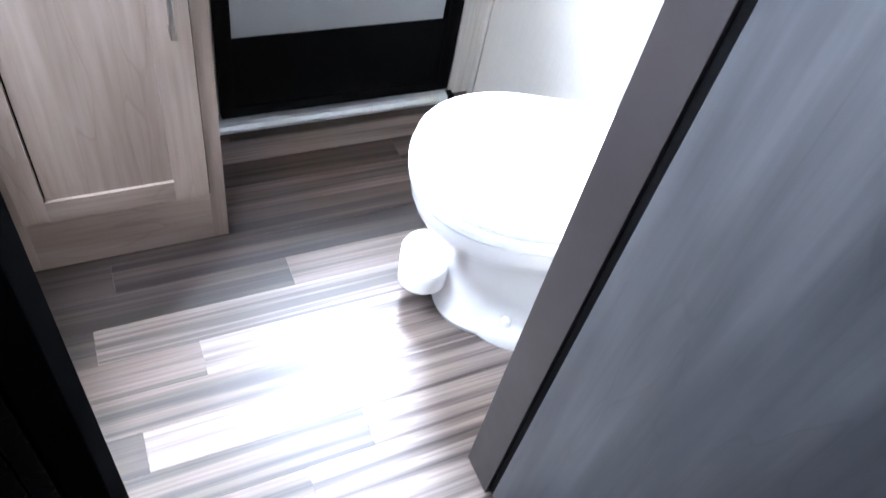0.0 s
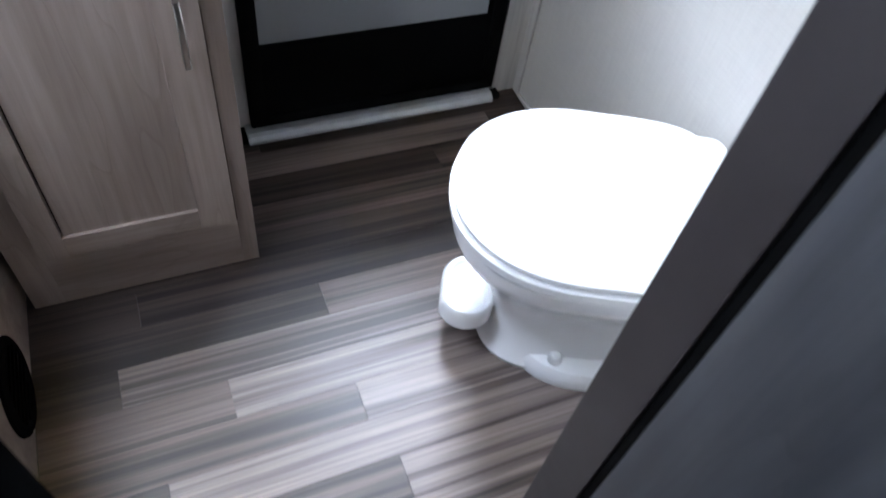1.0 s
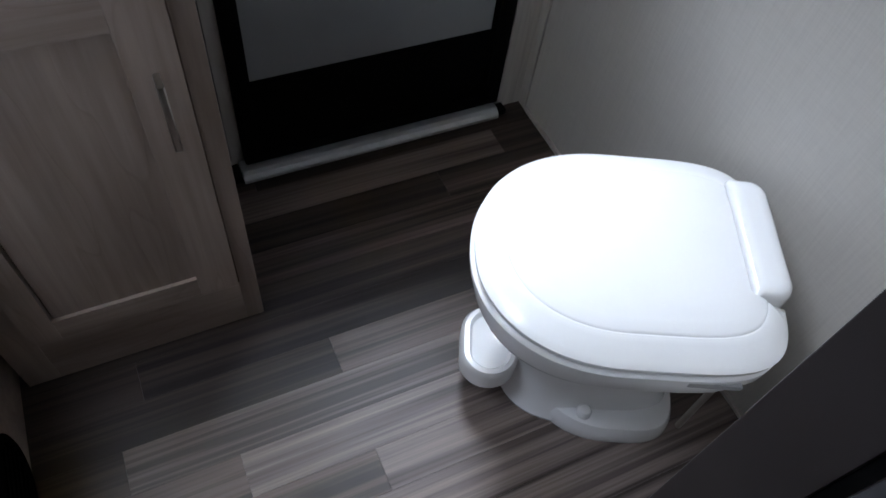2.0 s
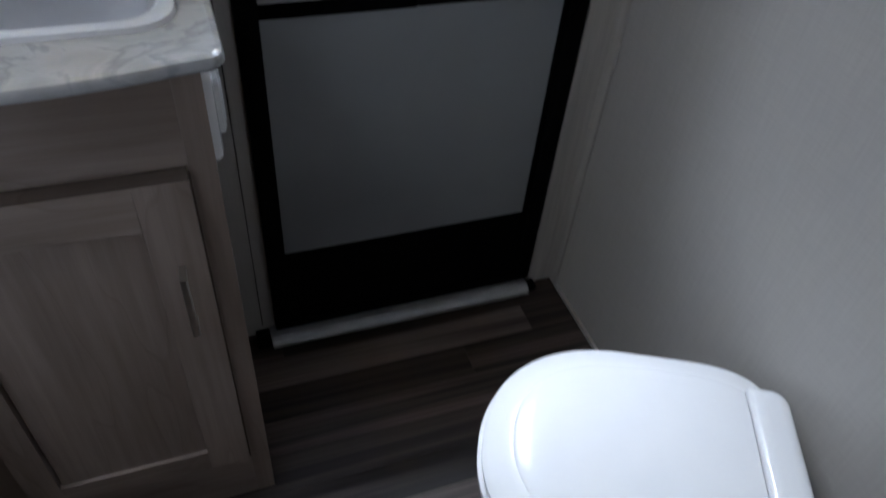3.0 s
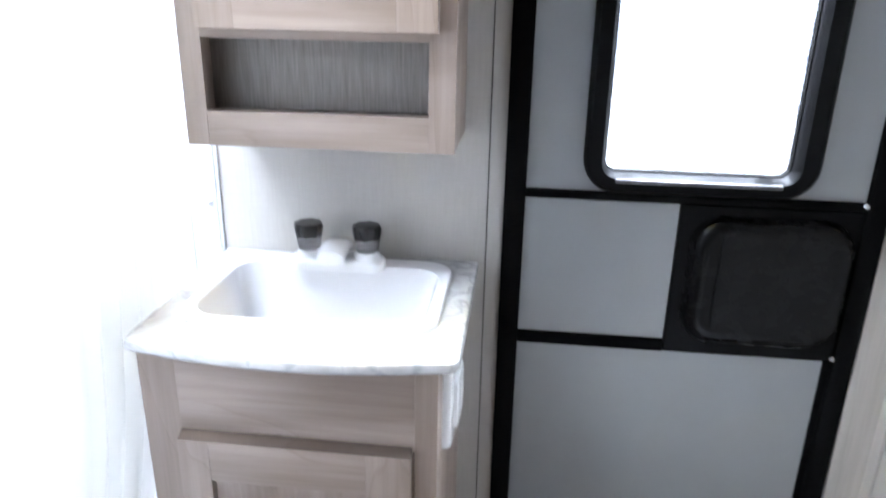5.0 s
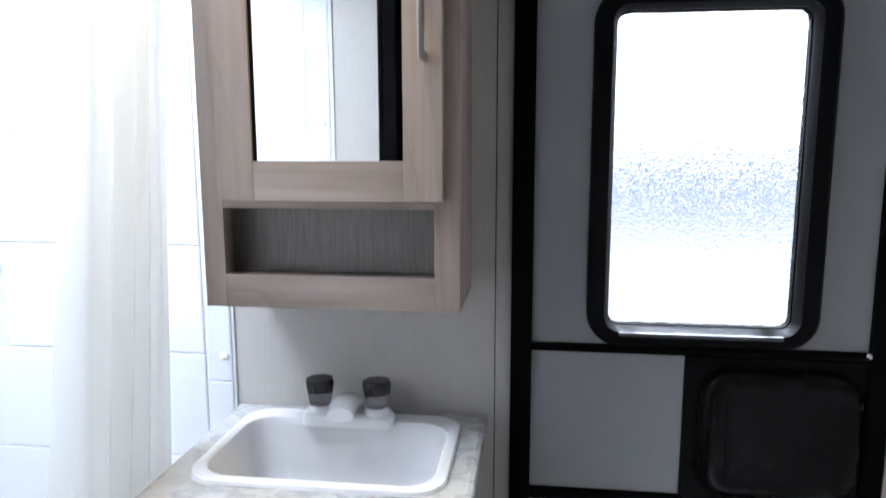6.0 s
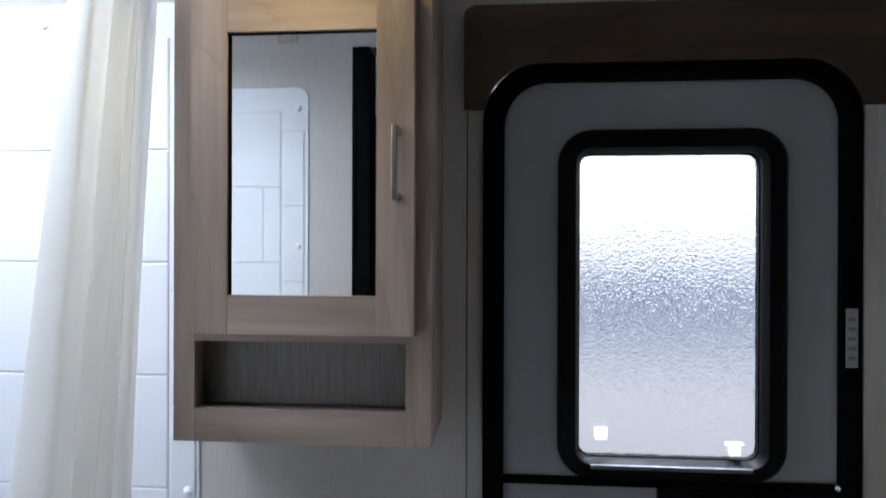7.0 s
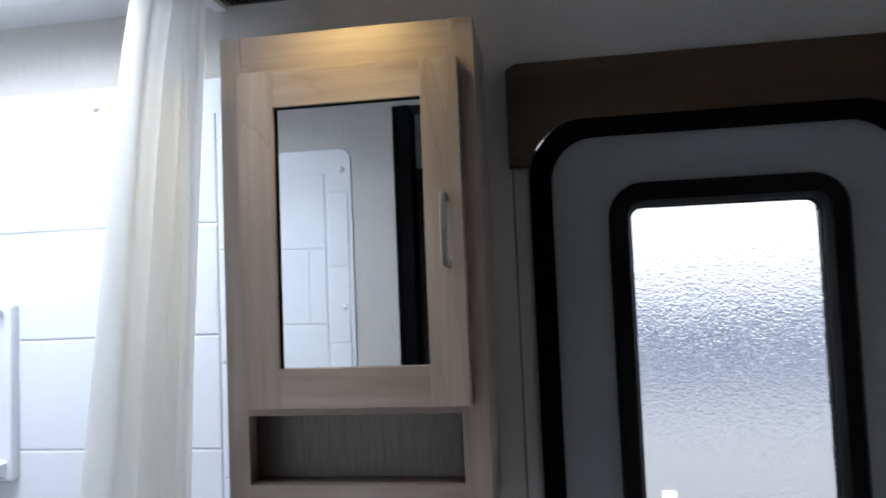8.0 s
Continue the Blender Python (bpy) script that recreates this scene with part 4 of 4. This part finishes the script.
# ---- ceiling fittings ----
def register():
    r = thing("ceiling_register", (-0.43, -0.075, CEILING), "grey slatted ceiling air register", "air register")
    bm = bmesh.new()
    out, inn = outline(-0.53, -0.33, -0.125, -0.012, 0.01), outline(-0.515, -0.345, -0.11, -0.027, 0.006)
    rows = [[bm.verts.new((x, y, z)) for x, y in lp] for lp, z in ((out, CEILING), (out, CEILING - 0.006), (inn, CEILING - 0.01), (inn, CEILING))]
    for a, b in zip(rows, rows[1:]):
        for i in range(len(a)):
            bm.faces.new((a[i], a[(i + 1) % len(a)], b[(i + 1) % len(a)], b[i]))
    part("register_frame", bm, JAMB, r)
    for i in range(12):
        x = -0.508 + i * 0.0142
        part("slat", boxes((x, x + 0.003, -0.11, -0.027, CEILING - 0.009, CEILING - 0.001)), JAMB, r, smooth=False)


register()


def ceiling_light():
    c = thing("ceiling_light", (-0.24, -0.275, CEILING), "round warm ceiling light, switched on", "ceiling light")
    bm = bmesh.new()
    disc(bm, (-0.24, -0.275, CEILING), (0, 0, -1), [(0, 0.055), (0.028, 0.055), (0.032, 0.051), (0.032, 0.045), (0.004, 0.0435)], 32)
    part("housing", bm, WHITE, c)
    bm = bmesh.new()
    disc(bm, (-0.24, -0.275, CEILING - 0.0045), (0, 0, -1), [(0, 0.041), (0.002, 0.04), (0.004, 0.03), (0.005, 0.01)], 32)
    part("lens", bm, LAMP, c, "glowing warm lens")


ceiling_light()


# ---- bathroom door, standing open in the hall ----
def bathroom_door():
    d = thing("bathroom_door", (0.262, -1.125, 0.02), "dark grey wood-grain bathroom door, standing open", "door")
    part("leaf", boxes((0.236, 0.264, -1.70, -1.127, 0.02, 1.97), bevel=0.003), LEAF, d)
    # black strip stands for the dark hinge gap beside the jamb
    part("hinge_gap_strip", boxes((0.238, 0.262, -1.1265, -1.1145, 0.02, 1.97)), GASKET_GAP, d, "black strip for the shaded hinge gap", smooth=False)
    for z in (0.25, 0.98, 1.72):
        bm = bmesh.new()
        disc(bm, (0.268, -1.119, z), (0, 0, 1), [(-0.04, 0.004), (-0.038, 0.005), (0.038, 0.005), (0.04, 0.004)], 12)
        part("hinge", bm, BLACK, d, "black hinge knuckle")


bathroom_door()


# ---- floor planks ----
ROW = 0.08
ENDS = {1: [0.6], 2: [0.42], 3: [-0.1], 4: [0.55], 5: [-0.3, 0.5], 6: [0.047], 7: [-0.352], 8: [-0.17], 9: [0.05], 10: [-0.3, 0.5], 11: [0.08], 12: [-0.05]}
TONE = {(1, 0): 2, (2, 0): 0, (2, 1): 1, (3, 0): 1, (3, 1): 1, (4, 0): 0, (4, 1): 0, (5, 0): 0, (5, 1): 0, (5, 2): 1, (6, 0): 0, (6, 1): 1, (7, 0): 0, (7, 1): 2,
        (8, 0): 1, (8, 1): 2, (9, 0): 1, (9, 1): 2, (10, 0): 0, (10, 1): 2, (10, 2): 1, (11, 0): 1, (11, 1): 2}
rng = random.Random(5)


def plank(x0, x1, y1, tone):
    bm = bmesh.new()
    w, g = x1 - x0, 0.00015
    loft(bm, [[(x, y, z) for x, y in ((g + i, -ROW + g + i), (w - g - i, -ROW + g + i), (w - g - i, -g - i), (g + i, -g - i))] for i, z in ((0, -0.003), (0, -0.0002), (0.0002, 0.0))], close_first=False)
    ob = link("plank", bm, PLANK[tone])
    ob.location = (x0, y1, 0)
    ob.parent = floor


for r in range(0, 29):
    wide = r * ROW > 1.05
    lo, hi = (-1.2, 1.2) if wide else (-0.492, X_RIGHT)
    cuts = sorted(ENDS.get(r, [lo + rng.uniform(0.2, 0.7)]))
    if wide:
        cuts = sorted(lo + rng.uniform(0.3, 0.6) + i * 0.75 for i in range(3))
    xs = [lo] + [c for c in cuts if lo < c < hi] + [hi]
    for i, (a, b) in enumerate(zip(xs, xs[1:])):
        plank(a, b, -r * ROW, TONE.get((r, i), rng.choice((0, 1, 1, 2))))

# ---- shower tiles ----
PITCH, Z_TOP = 0.207, 1.843
made = {}


def tile(wall, x, z, w, h, y, turn):
    key = (round(w, 3), round(h, 3))
    if key not in made:
        made[key] = tile_mesh(w, h, 0.0028)
    ob = new("tile", made[key])
    ob.matrix_world = Matrix.Translation((x, y, z)) @ Matrix.Rotation(radians(turn), 4, "Z")
    ob.parent = wall


for wall, y, turn in ((BACK, -0.005, 0), (FRONT, Y_IN + 0.005, 180)):
    edge = -0.56
    for k in range(7):
        z = Z_TOP - (k + 1) * PITCH - 0.014 * (turn > 0)
        w = 0.3 if turn else 0.95
        cuts = [edge - 0.05 * (turn > 0) - (0.0 if k % 2 else w / 2) - i * w for i in range(4)]
        xs = [edge] + [c for c in cuts if X_LEFT + 0.05 < c < edge - 0.02] + [X_LEFT + 0.035]
        for b, a in zip(xs, xs[1:]):
            if turn == 0 and a < -1.0 and 1.0 < z < 1.45:
                a = -0.971
                if b - a < 0.03:
                    continue
            tile(wall, a if turn == 0 else b, z, b - a, PITCH, y, turn)
        zc = 1.584 - k * PITCH - 0.014 * (turn > 0)
        if zc > RIM:
            tile(wall, -0.557 if turn == 0 else -0.495, zc, 0.05 if turn == 0 else 0.06, PITCH, y, turn)
